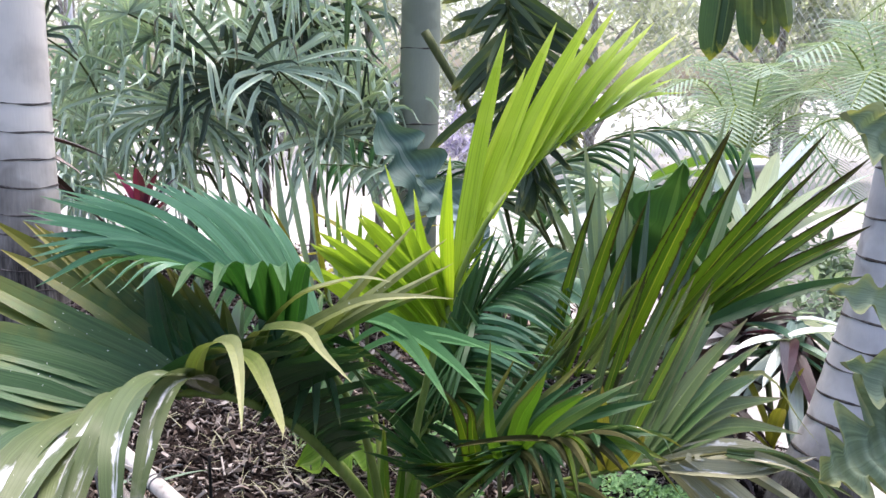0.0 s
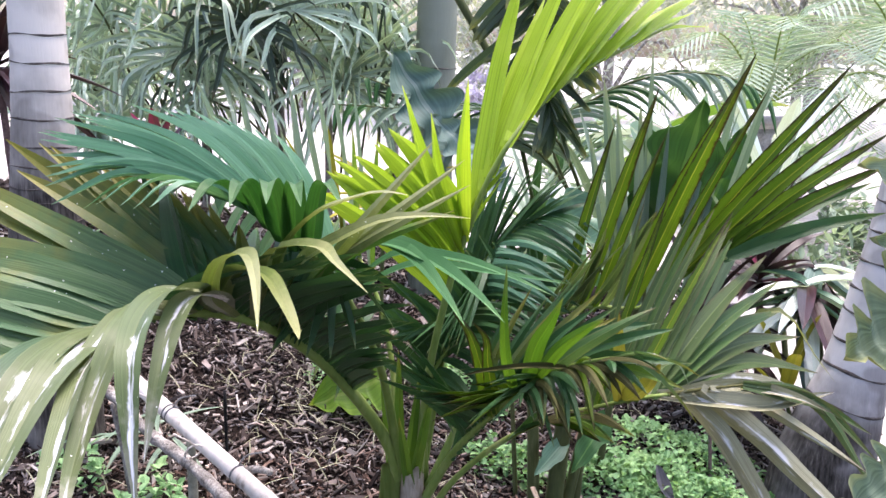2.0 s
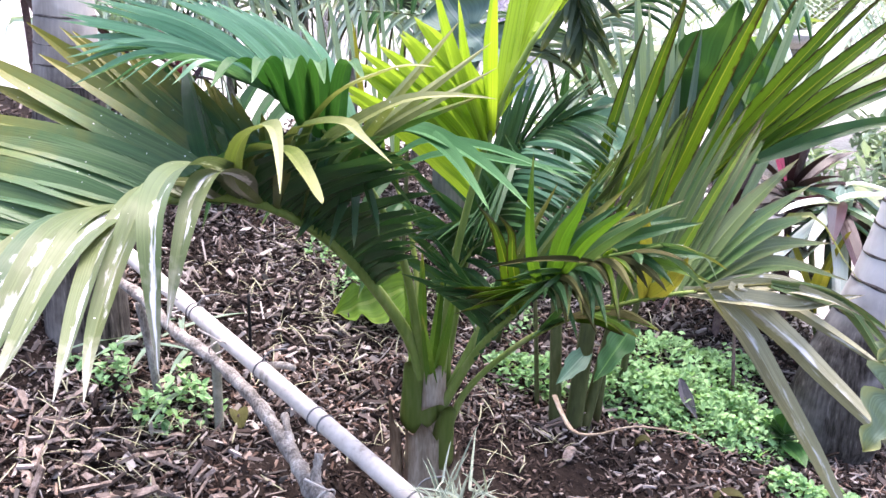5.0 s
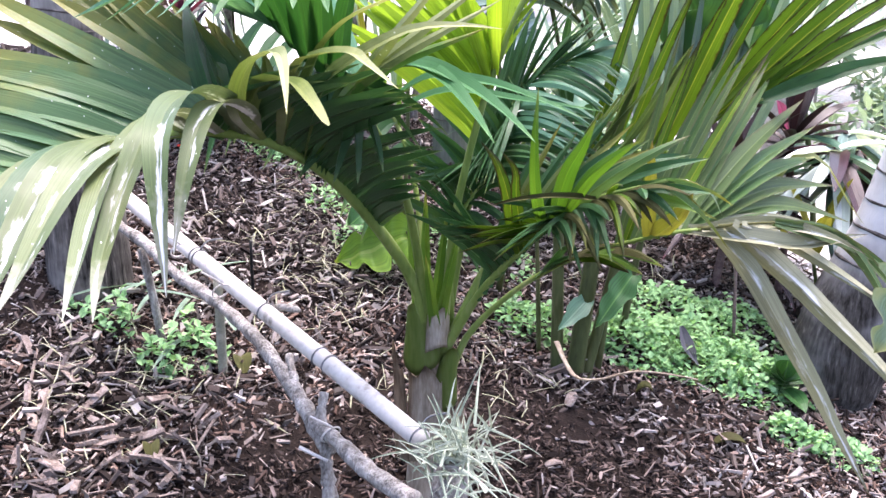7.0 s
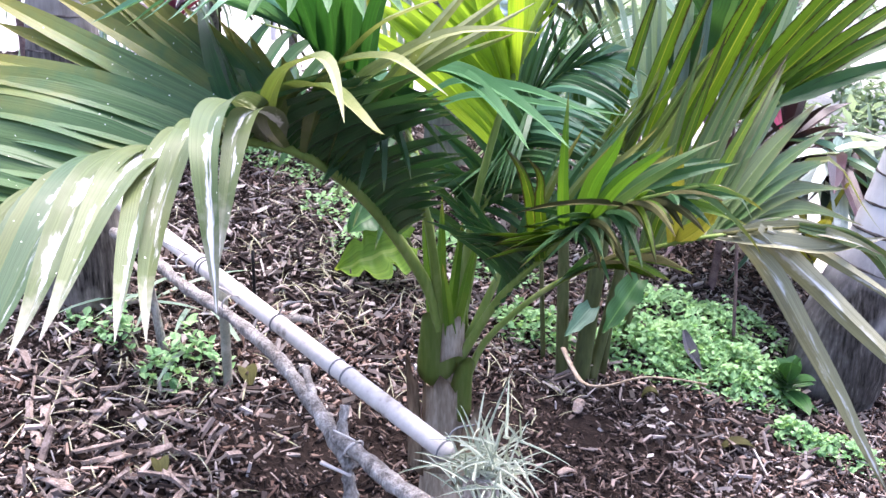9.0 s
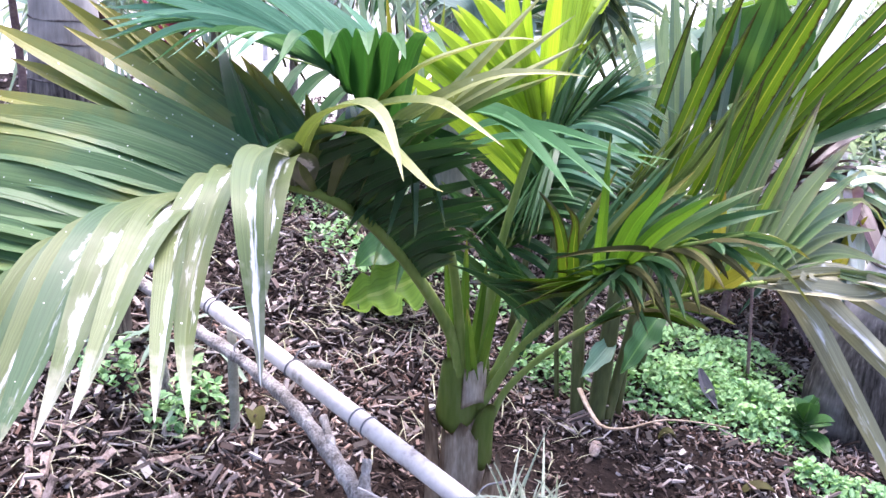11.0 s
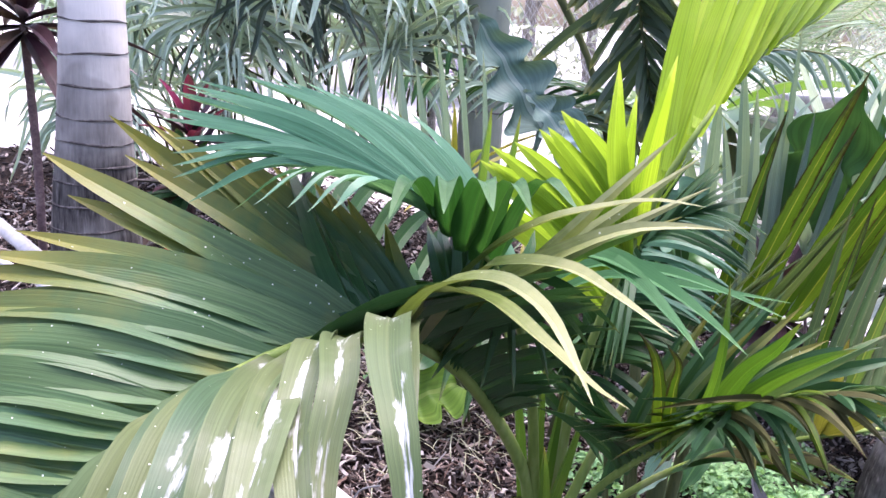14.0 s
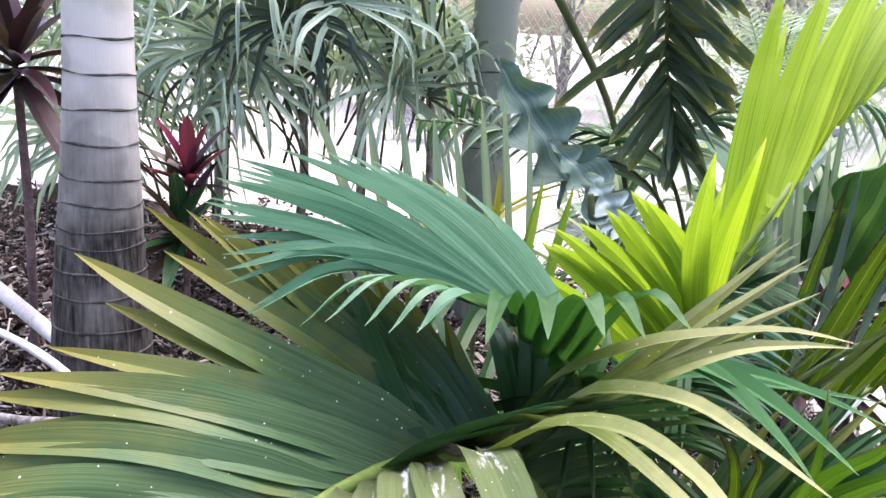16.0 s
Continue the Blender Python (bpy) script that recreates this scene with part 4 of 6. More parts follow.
leaflet(low_frond, [(0.575, 1.86, 0.8), (0.698, 1.9, 0.782), (0.81, 1.98, 0.754), (0.966, 2.1, 0.751)], 0.04, M_DRY, (-0.1, -0.8, 0.6), 0.8)
leaflet(low_frond, [(0.6, 1.86, 0.806), (0.74, 1.95, 0.8), (0.86, 2.0, 0.77), (0.95, 2.02, 0.73)], 0.03, M_DRY, (-0.1, -0.8, 0.6), 0.8)
leaflet(low_frond, [(0.62, 1.862, 0.81), (0.708, 1.92, 0.71), (0.791, 1.94, 0.58), (0.87, 1.95, 0.455), (0.944, 1.955, 0.328), (1.017, 1.96, 0.206)], 0.046, M_DRY, (-0.3, -0.9, 0.3), 0.3)
leaflet(low_frond, [(0.66, 1.872, 0.815), (0.796, 1.98, 0.685), (0.882, 1.97, 0.608), (0.991, 1.95, 0.513), (1.085, 1.92, 0.422)], 0.05, M_DRY, (-0.3, -0.9, 0.4), 0.5)
leaflet(low_frond, [(0.68, 1.88, 0.814), (0.79, 2.0, 0.75), (0.9, 2.0, 0.69), (1.02, 1.98, 0.62)], 0.03, M_DRY, (-0.3, -0.9, 0.4), 0.6)
for tip in ((1.05, 2.1, 0.66), (1.06, 2.08, 0.61), (1.05, 2.02, 0.56)):
    leaflet(low_frond, [(0.75, 1.94, 0.808), (0.92, 2.05, 0.74), tip], 0.03, M_SAGE, (-0.2, -0.8, 0.5), 0.4)
leaflet(low_frond, [(0.56, 1.855, 0.8)] + [(0.765, 2.3, 0.776), (0.831, 2.3, 0.87), (0.895, 2.3, 0.861), (0.955, 2.3, 0.776), (1.013, 2.3, 0.705)], 0.026, M_PALE, (-0.15, -0.75, 0.6), 0.4)
leaflet(low_frond, [(0.52, 1.865, 0.785), (0.56, 1.8, 0.87), (0.6, 1.76, 0.905), (0.628, 1.72, 0.87)], 0.014, M_GREY, (0.2, -0.9, 0.3), 0.5)
leaflet(low_frond, [(0.5, 1.87, 0.777), (0.497, 1.8, 0.9), (0.492, 1.75, 0.998)], 0.03, M_STRIPE, (0.1, -1.0, 0.2), 0.3)
leaflet(low_frond, [(0.51, 1.868, 0.78), (0.55, 1.8, 0.84), (0.575, 1.77, 0.9)], 0.04, M_STRIPE, (0.1, -1.0, 0.2), 0.4)

# a frond that nods over the stem to the right
nod_frond = frond(palm, "frond", [(0.05, 2.05, 0.4), (0.125, 2.006, 0.548), (0.174, 1.967, 0.627), (0.234, 1.92, 0.706), (0.289, 1.876, 0.775), (0.336, 1.839, 0.828), (0.402, 1.787, 0.875), (0.464, 1.738, 0.908), (0.522, 1.692, 0.939)], 0.014, 0.004, [
    (38, 0.34, 0.7, [(0.057, 1.85, 0.86), (0.099, 1.82, 0.787), (0.15, 1.8, 0.749), (0.199, 1.78, 0.771), (0.245, 1.76, 0.815)], (0.0, -0.04, 0.1), 0.022, [M_DARK, M_DARK, M_TRI, M_DARK]),
    (36, 0.6, 0.97, [(0.326, 1.72, 0.788), (0.381, 1.7, 0.787), (0.431, 1.68, 0.814), (0.469, 1.66, 0.86), (0.515, 1.66, 0.905), (0.614, 1.68, 0.891)], (0.0, -0.03, 0.14), 0.017, [M_DARK, M_BROWN, M_OLIVE, M_DARK, M_BROWN, M_TRI, M_BROWN, M_DARK, M_OLIVE]),
], "mid green frond with some browned and twisted leaflets", seed=15, mess=0.03)

for pts, w, m in (
    ([(0.29, 1.876, 0.775), (0.287, 1.72, 0.9), (0.287, 1.665, 1.0), (0.288, 1.678, 1.096)], 0.024, M_LIME),
    ([(0.31, 1.86, 0.8), (0.34, 1.76, 0.92), (0.37, 1.69, 0.99), (0.392, 1.654, 1.047)], 0.036, M_LIME),
    ([(0.33, 1.84, 0.82), (0.38, 1.74, 0.92), (0.43, 1.68, 0.98), (0.468, 1.63, 1.02)], 0.03, M_LIME),
    ([(0.34, 1.83, 0.83), (0.42, 1.76, 0.92), (0.5, 1.74, 0.98), (0.56, 1.76, 1.01)], 0.03, M_SAGE_GREEN),
    ([(0.35, 1.83, 0.835), (0.43, 1.78, 0.91), (0.52, 1.76, 0.95), (0.6, 1.78, 0.965)], 0.03, M_DARK),
    ([(0.37, 1.81, 0.85), (0.46, 1.77, 0.9), (0.55, 1.75, 0.91), (0.63, 1.76, 0.905)], 0.028, M_DARK),
    ([(0.39, 1.79, 0.868), (0.47, 1.76, 0.89), (0.55, 1.74, 0.885), (0.62, 1.74, 0.86)], 0.026, M_MID),
    ([(0.24, 1.91, 0.71), (0.22, 1.83, 0.86), (0.2, 1.8, 0.93), (0.17, 1.79, 0.97)], 0.032, M_TRI),
    ([(0.25, 1.9, 0.72), (0.24, 1.82, 0.85), (0.24, 1.78, 0.92), (0.215, 1.76, 0.96)], 0.028, M_TRI),
):
    leaflet(nod_frond, pts, w, m, (0.1, -0.85, 0.5), 0.35)
leaflet(nod_frond, [(0.4, 1.785, 0.872), (0.33, 1.74, 0.885), (0.26, 1.72, 0.88), (0.2, 1.73, 0.86)], 0.013, M_BROWN, (0.0, -0.8, 0.6), 0.8)
fan(nod_frond, 14, [(0.14, 1.99, 0.57), (0.2, 1.945, 0.66), (0.27, 1.89, 0.75), (0.34, 1.835, 0.83)], [(0.2, 1.95, 0.78), (0.27, 1.9, 0.84), (0.36, 1.86, 0.89), (0.44, 1.82, 0.93)], [(0.26, 1.93, 0.92), (0.34, 1.9, 0.97), (0.44, 1.88, 0.99), (0.56, 1.84, 0.96)], 0.026, [M_DARK, M_DARK, M_OLIVE], 28, 0.02, (0.0, -0.8, 0.6))

# the tall frond leaning right
tall_frond = frond(palm, "frond", [(0.07, 2.08, 0.45), (0.18, 2.14, 0.68), (0.36, 2.22, 0.86), (0.541, 2.24, 0.877), (0.59, 2.24, 0.928), (0.657, 2.24, 0.972), (0.733, 2.22, 1.013)], 0.015, 0.004, [
    (8, 0.44, 0.66, [(0.408, 2.1, 1.021), (0.449, 2.05, 1.082), (0.488, 2.05, 1.12), (0.567, 2.05, 1.16)], (0.0, -0.03, 0.05), 0.025, M_SAGE),
], "tall leaning frond, leaflets green with brown edges", seed=16, mess=0.022)

for at, tip, w, m in (
    (0.5, (0.467, 2.25, 1.307), 0.034, M_TRI), (0.56, (0.553, 2.04, 1.4), 0.04, M_TRI), (0.6, (0.58, 2.15, 1.3), 0.03, M_TRI),
    (0.66, (0.757, 2.2, 1.461), 0.036, M_TRI), (0.7, (0.722, 1.9, 1.475), 0.046, M_TRI), (0.74, (0.77, 2.05, 1.4), 0.03, M_TRI),
    (0.78, (0.978, 2.275, 1.452), 0.046, M_TRI), (0.82, (0.96, 2.2, 1.39), 0.034, M_TRI), (0.86, (1.077, 2.3, 1.391), 0.05, M_TRI), (0.9, (1.077, 2.3, 1.301), 0.044, M_TRI),
    (0.93, (1.09, 2.3, 1.236), 0.048, M_TRI), (0.96, (1.06, 2.35, 1.18), 0.04, M_DARK), (0.99, (1.085, 2.3, 1.118), 0.044, M_DARK),
):
    line = spline([(0.36, 2.22, 0.86), (0.541, 2.24, 0.877), (0.59, 2.24, 0.928), (0.657, 2.24, 0.972), (0.733, 2.22, 1.013)], 40)
    root = line[int(40 * max(0.0, (at - 0.5) * 2))]
    leaflet(tall_frond, [root, root * 0.5 + np.array(tip) * 0.5 + np.array((0, 0, 0.015)), tip], w * 0.88, m, (-0.15, -0.9, 0.35), 0.45, "lance", 18, 0.18, 9 * at)

# fronds at the back of the crown
frond(palm, "frond", [(0.05, 2.1, 0.45), (0.1, 2.16, 0.8), (0.145, 2.2, 0.877), (0.18, 2.22, 0.985), (0.242, 2.25, 1.05), (0.33, 2.3, 1.087)], 0.012, 0.003, [
    (26, 0.45, 0.99, [(0.13, 2.25, 1.167), (0.231, 2.3, 1.206), (0.339, 2.3, 1.196), (0.407, 2.3, 1.158), (0.436, 2.3, 1.105)], (0.0, 0.0, 0.06), 0.02, M_DARK),
    (28, 0.4, 0.99, [(0.238, 2.0, 0.831), (0.306, 2.05, 0.873), (0.363, 2.1, 0.928), (0.408, 2.15, 0.984), (0.428, 2.2, 1.054)], (0.0, 0.0, 0.12), 0.02, [M_DARK, M_BLUE, M_DARK]),
    (24, 0.3, 0.75, [(-0.04, 2.0, 0.93), (-0.027, 2.0, 0.866), (0.025, 2.0, 0.817), (0.102, 2.0, 0.81), (0.177, 2.0, 0.841)], (0.0, 0.0, 0.1), 0.022, M_DARK),
], "dark green frond at the back with fine leaflets", seed=17)
frond(palm, "frond", [(0.0, 2.1, 0.45), (-0.06, 2.2, 0.8), (-0.18, 2.28, 1.0), (-0.34, 2.32, 1.1), (-0.5, 2.34, 1.14)], 0.013, 0.003, [
    (8, 0.5, 0.98, [(-0.152, 2.2, 1.4), (-0.223, 2.2, 1.448), (-0.292, 2.25, 1.387), (-0.335, 2.3, 1.392), (-0.419, 2.3, 1.376), (-0.556, 2.3, 1.391)], (0.0, 0.0, 0.02), 0.024, M_GREY),
    (5, 0.5, 0.8, [(-0.063, 2.1, 1.283), (-0.116, 2.1, 1.321), (-0.282, 2.2, 1.253), (-0.375, 2.25, 1.273)], (0.0, 0.0, 0.04), 0.026, [M_MID, M_MID, M_STRIPE, M_STRIPE, M_GREY]),
    (9, 0.45, 0.98, [(-0.132, 2.0, 0.692), (-0.237, 2.0, 0.804), (-0.343, 2.0, 0.837), (-0.444, 2.05, 0.873), (-0.556, 2.1, 0.801)], (0.0, 0.0, 0.14), 0.03, M_DARK),
], "grey green frond at the back, leaflets upright", seed=18)
frond(palm, "frond", [(0.06, 2.1, 0.45), (0.059, 2.1, 0.677), (0.114, 2.15, 0.79), (0.21, 2.2, 0.893), (0.304, 2.3, 0.961)], 0.012, 0.003, [
    (16, 0.35, 0.99, [(-0.052, 2.0, 0.816), (-0.013, 2.05, 0.936), (0.053, 2.1, 1.007), (0.165, 2.2, 1.036), (0.287, 2.3, 1.041)], (0.0, 0.0, 0.08), 0.024, M_DARK),
    (16, 0.35, 0.99, [(0.156, 2.0, 0.634), (0.266, 2.0, 0.722), (0.365, 2.1, 0.819), (0.407, 2.2, 0.891), (0.372, 2.3, 0.951)], (0.0, 0.0, 0.12), 0.024, M_DARK),
], "dark green inner frond", seed=19)
for k, (tipx, tipz, lean) in enumerate([(-0.03, 0.78, 0.02), (0.02, 0.82, -0.02), (0.06, 0.76, 0.03), (0.1, 0.74, -0.03), (0.03, 0.68, -0.06)]):
    s = Sheet()
    s.blade(blade_line((0.02 + 0.01 * k - 0.02, 2.04, 0.42), (tipx, 2.0 + lean, tipz), (0, 0, 0.01), 8), np.array((1.0, 0.3, 0.0)), 0.026, fold=0.8)
    part("spear", s.mesh("spear", M_MID), M_MID, palm)

M_BLACK = rough_material("black plastic", [(0.008, 0.008, 0.008), (0.02, 0.02, 0.02)], rough=0.5, relief=0.1)
# ---- rail, branches and stakes in front of the palm ----
PIPE_A, PIPE_B = np.array((0.104, 1.59, 0.423)), np.array((-0.566, 2.065, 0.588))
pipe_way = unit(PIPE_B - PIPE_A)
rail = thing("pipe_rail", tuple(PIPE_A), "white weathered plastic pipe tied up as a low rail", "rail")
pipe_bm = rod([PIPE_A, PIPE_A + pipe_way * 2.4], 0.02, 0.02, 2, 20)
part("pipe", pipe_bm, M_PIPE, rail)


def ring_tie(at, way, r, thick, tail):
    bm = bmesh.new()
    a = unit(np.cross(way, (0, 0, 1.0)))
    b = np.cross(a, way)
    line = [at + r * (math.cos(q) * a + math.sin(q) * b) for q in np.linspace(0, 2 * math.pi, 17)]
    tube_into(bm, np.array(line), [thick] * 17, 6)
    if tail:
        tube_into(bm, spline([at + r * b, at + (r + 0.02) * b + 0.02 * a, at + (r + tail) * b + 0.05 * a - 0.02 * way], 6), [thick] * 7, 6)
    return bm


for k, d in enumerate((0.012, 0.3, 0.335, 0.545, 0.835, 0.85, 1.66)):
    part("cable_tie", ring_tie(PIPE_A + pipe_way * d, pipe_way, 0.021, 0.0022, 0.03 if k in (0, 3, 4, 6) else 0.0), M_TIE, rail, "grey cable tie")

branch = thing("branch_rail", (-0.35, 1.75, ground_z(-0.35, 1.75)), "weathered grey branch lashed to stakes under the pipe", "branch")
part("limb", rod([(-0.868, 2.2, 0.618), (-0.733, 2.12, 0.591), (-0.61, 2.02, 0.559), (-0.493, 1.95, 0.536), (-0.395, 1.88, 0.515), (-0.298, 1.8, 0.489), (-0.206, 1.72, 0.442), (-0.131, 1.64, 0.412), (-0.066, 1.58, 0.408), (0.024, 1.5, 0.397), (0.127, 1.42, 0.398)], 0.014, 0.017, 54, 10, 1.0, 0.2), M_BRANCH, branch)
part("limb", rod([(-0.115, 1.66, 0.467), (-0.114, 1.63, 0.42), (-0.096, 1.6, 0.362), (-0.077, 1.57, 0.281)], 0.009, 0.016, 24, 9, 1.0, 0.22), M_BRANCH, branch)
part("limb", rod([(-0.233, 1.78, 0.484), (-0.187, 1.7, 0.44), (-0.138, 1.64, 0.405), (-0.085, 1.6, 0.364)], 0.008, 0.014, 24, 9, 1.0, 0.25), M_BRANCH, branch)
part("twig", rod([(-0.149, 1.6, 0.371), (-0.116, 1.59, 0.365), (-0.084, 1.58, 0.36)], 0.004, 0.003, 6, 6, 1.0, 0.1), M_PIPE, branch, "white plastic tie end")
part("twig", rod([(-0.33, 1.9, 0.535), (-0.29, 1.91, 0.54), (-0.25, 1.89, 0.545)], 0.012, 0.009, 6, 8, 1.0, 0.2), M_BRANCH, branch, "sawn grey stub")
for at, way in (((-0.083, 1.6, 0.408), (0.6, -0.5, -0.4)), ((-0.455, 1.94, 0.555), (0.6, -0.5, -0.4)), ((-0.62, 2.07, 0.6), (0.6, -0.5, -0.4))):
    part("cord", ring_tie(np.array(at), unit(np.array(way)), 0.021, 0.0022, 0.035), M_PIPE, branch, "white cord knotted round the branch")
far_branch = [(-1.362, 2.35, 0.869), (-1.156, 2.25, 0.84), (-1.0, 2.15, 0.802), (-0.867, 2.05, 0.759)]
solo("thin_pole", rod(far_branch, 0.009, 0.011, 10, 8, 1.0, 0.08), M_PIPE, "thin pale pole lying under the pipe rail", "pole")
solo("fallen_branch", rod([(-1.374, 2.3, 0.66), (-1.163, 2.2, 0.7), (-1.003, 2.1, 0.747), (-0.835, 2.0, 0.762)], 0.013, 0.01, 12, 8, 1.0, 0.15), M_BRANCH, "grey fallen branch beside the pipe rail", "branch")


def stake(x, y, top, r, mat, label, lean=(0, 0)):
    z = ground_z(x, y)
    return solo("stake", rod([(x, y, z - 0.05), (x + lean[0] * 0.5, y + lean[1] * 0.5, (z + top) / 2), (x + lean[0], y + lean[1], top)], r, r * 0.9, 8, 10, 1.0, 0.05), mat, label, "stake", "stakes along the rail")


stake(-0.564, 2.160, 0.5, 0.013, M_POST, "grey green stake driven into the mulch")
stake(-0.747, 2.200, 0.56, 0.012, M_BRANCH, "dark bark covered stake holding the branch", (-0.03, -0.03))
stake(-0.579, 2.420, 0.52, 0.005, M_BLACK, "thin black rod stuck in the mulch")

# ---- air plant on the end of the rail ----
air = thing("air_plant", (0.17, 1.5, 0.38), "silvery tufted air plant on a stump at the rail's end", "air plant")
for k in range(150):
    a, e = rnd.uniform(0, 6.3), rnd.uniform(-0.5, 1.35)
    d = np.array((math.cos(a) * math.cos(e), math.sin(a) * math.cos(e), math.sin(e)))
    root = np.array((0.185, 1.52, 0.43)) + 0.03 * np.array([rnd.gauss(0, 1) for _ in range(3)])
    ln = rnd.uniform(0.06, 0.14)
    s = Sheet()
    s.blade(blade_line(root, root + d * ln + np.array((0, 0, -0.02)), (0, 0, 0.012), 6), np.array((0.4, 0.5, 0.2)), 0.0065, fold=0.7, shape="taper")
    part("leaf", s.mesh("leaf", M_AIR), M_AIR, air)
solo("stump", rod([(0.16, 1.5, ground_z(0.16, 1.5) - 0.05), (0.17, 1.5, 0.26), (0.175, 1.52, 0.42)], 0.05, 0.035, 8, 12, 1.0, 0.08), M_BRANCH, "short grey stump under the air plant", "stump")


# ---- ringed palm trunks ----
def trunk_thing(name, pts, radii, rings, mat, label, seg=28, lip=0.003, dark=None):
    """A palm trunk with raised ring scars."""
    base = pts[0]
    th = thing(name, tuple(base), label, "palm trunk")
    line = spline(pts, 160)
    run = np.linspace(0, 1, 161)
    rad = np.interp(run, np.linspace(0, 1, len(radii)), radii)
    bm = bmesh.new()
    tube_into(bm, line, list(rad * (1 + 0.006 * np.sin(np.arange(161) * 1.7))), seg)
    part("trunk", bm, mat, th)
    for s in rings:
        i = int(s * 160)
        bm = bmesh.new()
        t = unit(line[min(160, i + 1)] - line[max(0, i - 1)])
        a = unit(np.cross(t, (0.2, 1.0, 0)))
        b = np.cross(t, a)
        tilt, turn = rnd.uniform(-0.06, 0.06), rnd.uniform(0, 6)
        rows = []
        for q in np.linspace(0, 2 * math.pi, 48, endpoint=False):
            out = math.cos(q) * a + math.sin(q) * b
            half = lip * (1.0 + 0.45 * math.sin(3 * q + turn) + 0.3 * math.sin(7 * q + i))
            shift = t * (tilt * rad[i] * math.sin(q + 1) + 0.002 * math.sin(3 * q + i))
            rows.append([bm.verts.new(line[i] + shift + out * (rad[i] + r) + t * (half * h)) for r, h in ((-0.002, -1.0), (0.0018, -0.6), (0.0012, 0.5), (-0.002, 1.0))])
        for k in range(48):
            p0, p1 = rows[k], rows[(k + 1) % 48]
            for m in range(3):
                bm.faces.new((p0[m], p1[m], p1[m + 1], p0[m + 1])).smooth = True
        part("ring_scar", bm, dark, th)
    return th


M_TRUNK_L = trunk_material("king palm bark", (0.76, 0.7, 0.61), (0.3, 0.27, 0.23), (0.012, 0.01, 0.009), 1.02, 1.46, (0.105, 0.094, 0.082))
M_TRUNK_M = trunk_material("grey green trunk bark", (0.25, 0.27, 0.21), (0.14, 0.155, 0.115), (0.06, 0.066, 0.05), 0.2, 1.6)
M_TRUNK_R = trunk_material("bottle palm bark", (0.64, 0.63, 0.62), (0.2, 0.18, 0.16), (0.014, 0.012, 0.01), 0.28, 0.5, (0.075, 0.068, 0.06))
M_SCAR = rough_material("ring scar", [(0.02, 0.018, 0.016), (0.07, 0.06, 0.054), (0.2, 0.18, 0.16)], scale=40, rough=0.85)
TL = (-1.04, 2.37)
tz = ground_z(*TL) - 0.08
RING_Z = (0.83, 0.89, 0.956, 1.017, 1.059, 1.105, 1.155, 1.206, 1.281, 1.362, 1.433, 1.504)
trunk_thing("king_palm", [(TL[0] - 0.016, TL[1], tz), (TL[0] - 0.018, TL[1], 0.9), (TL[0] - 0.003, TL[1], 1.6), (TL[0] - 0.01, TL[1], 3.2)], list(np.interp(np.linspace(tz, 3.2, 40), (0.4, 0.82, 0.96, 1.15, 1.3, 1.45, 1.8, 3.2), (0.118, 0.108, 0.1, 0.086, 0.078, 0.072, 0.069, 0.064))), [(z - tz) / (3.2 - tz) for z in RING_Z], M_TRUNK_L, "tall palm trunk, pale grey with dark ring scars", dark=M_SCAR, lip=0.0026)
trunk_thing("slender_palm", [(-0.3, 4.0, 0.15), (-0.295, 4.0, 0.806), (-0.28, 4.0, 1.379), (-0.27, 4.0, 1.894), (-0.275, 4.0, 2.494)], [0.095, 0.09, 0.084, 0.08, 0.078], [0.2, 0.3, 0.41, 0.53, 0.66, 0.8], M_TRUNK_M, "grey green palm trunk standing behind the bed", dark=M_SCAR, lip=0.003)
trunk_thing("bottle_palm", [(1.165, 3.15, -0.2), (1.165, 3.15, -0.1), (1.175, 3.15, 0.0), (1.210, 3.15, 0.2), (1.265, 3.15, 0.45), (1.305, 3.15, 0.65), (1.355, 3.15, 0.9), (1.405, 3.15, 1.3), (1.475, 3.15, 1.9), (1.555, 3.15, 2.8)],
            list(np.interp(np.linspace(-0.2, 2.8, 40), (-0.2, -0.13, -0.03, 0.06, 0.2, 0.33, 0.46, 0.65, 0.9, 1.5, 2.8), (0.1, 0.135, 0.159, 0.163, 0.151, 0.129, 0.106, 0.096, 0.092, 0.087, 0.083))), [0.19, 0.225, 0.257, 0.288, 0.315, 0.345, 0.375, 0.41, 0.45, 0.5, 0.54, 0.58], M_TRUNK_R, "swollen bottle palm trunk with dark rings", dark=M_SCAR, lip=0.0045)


# ---- fan palm thicket ----
fan_palm = thing("fan_palm", (-1.0, 4.1, ground_z(-1.0, 4.1)), "dense fan palm thicket with drooping narrow blades", "fan palm")


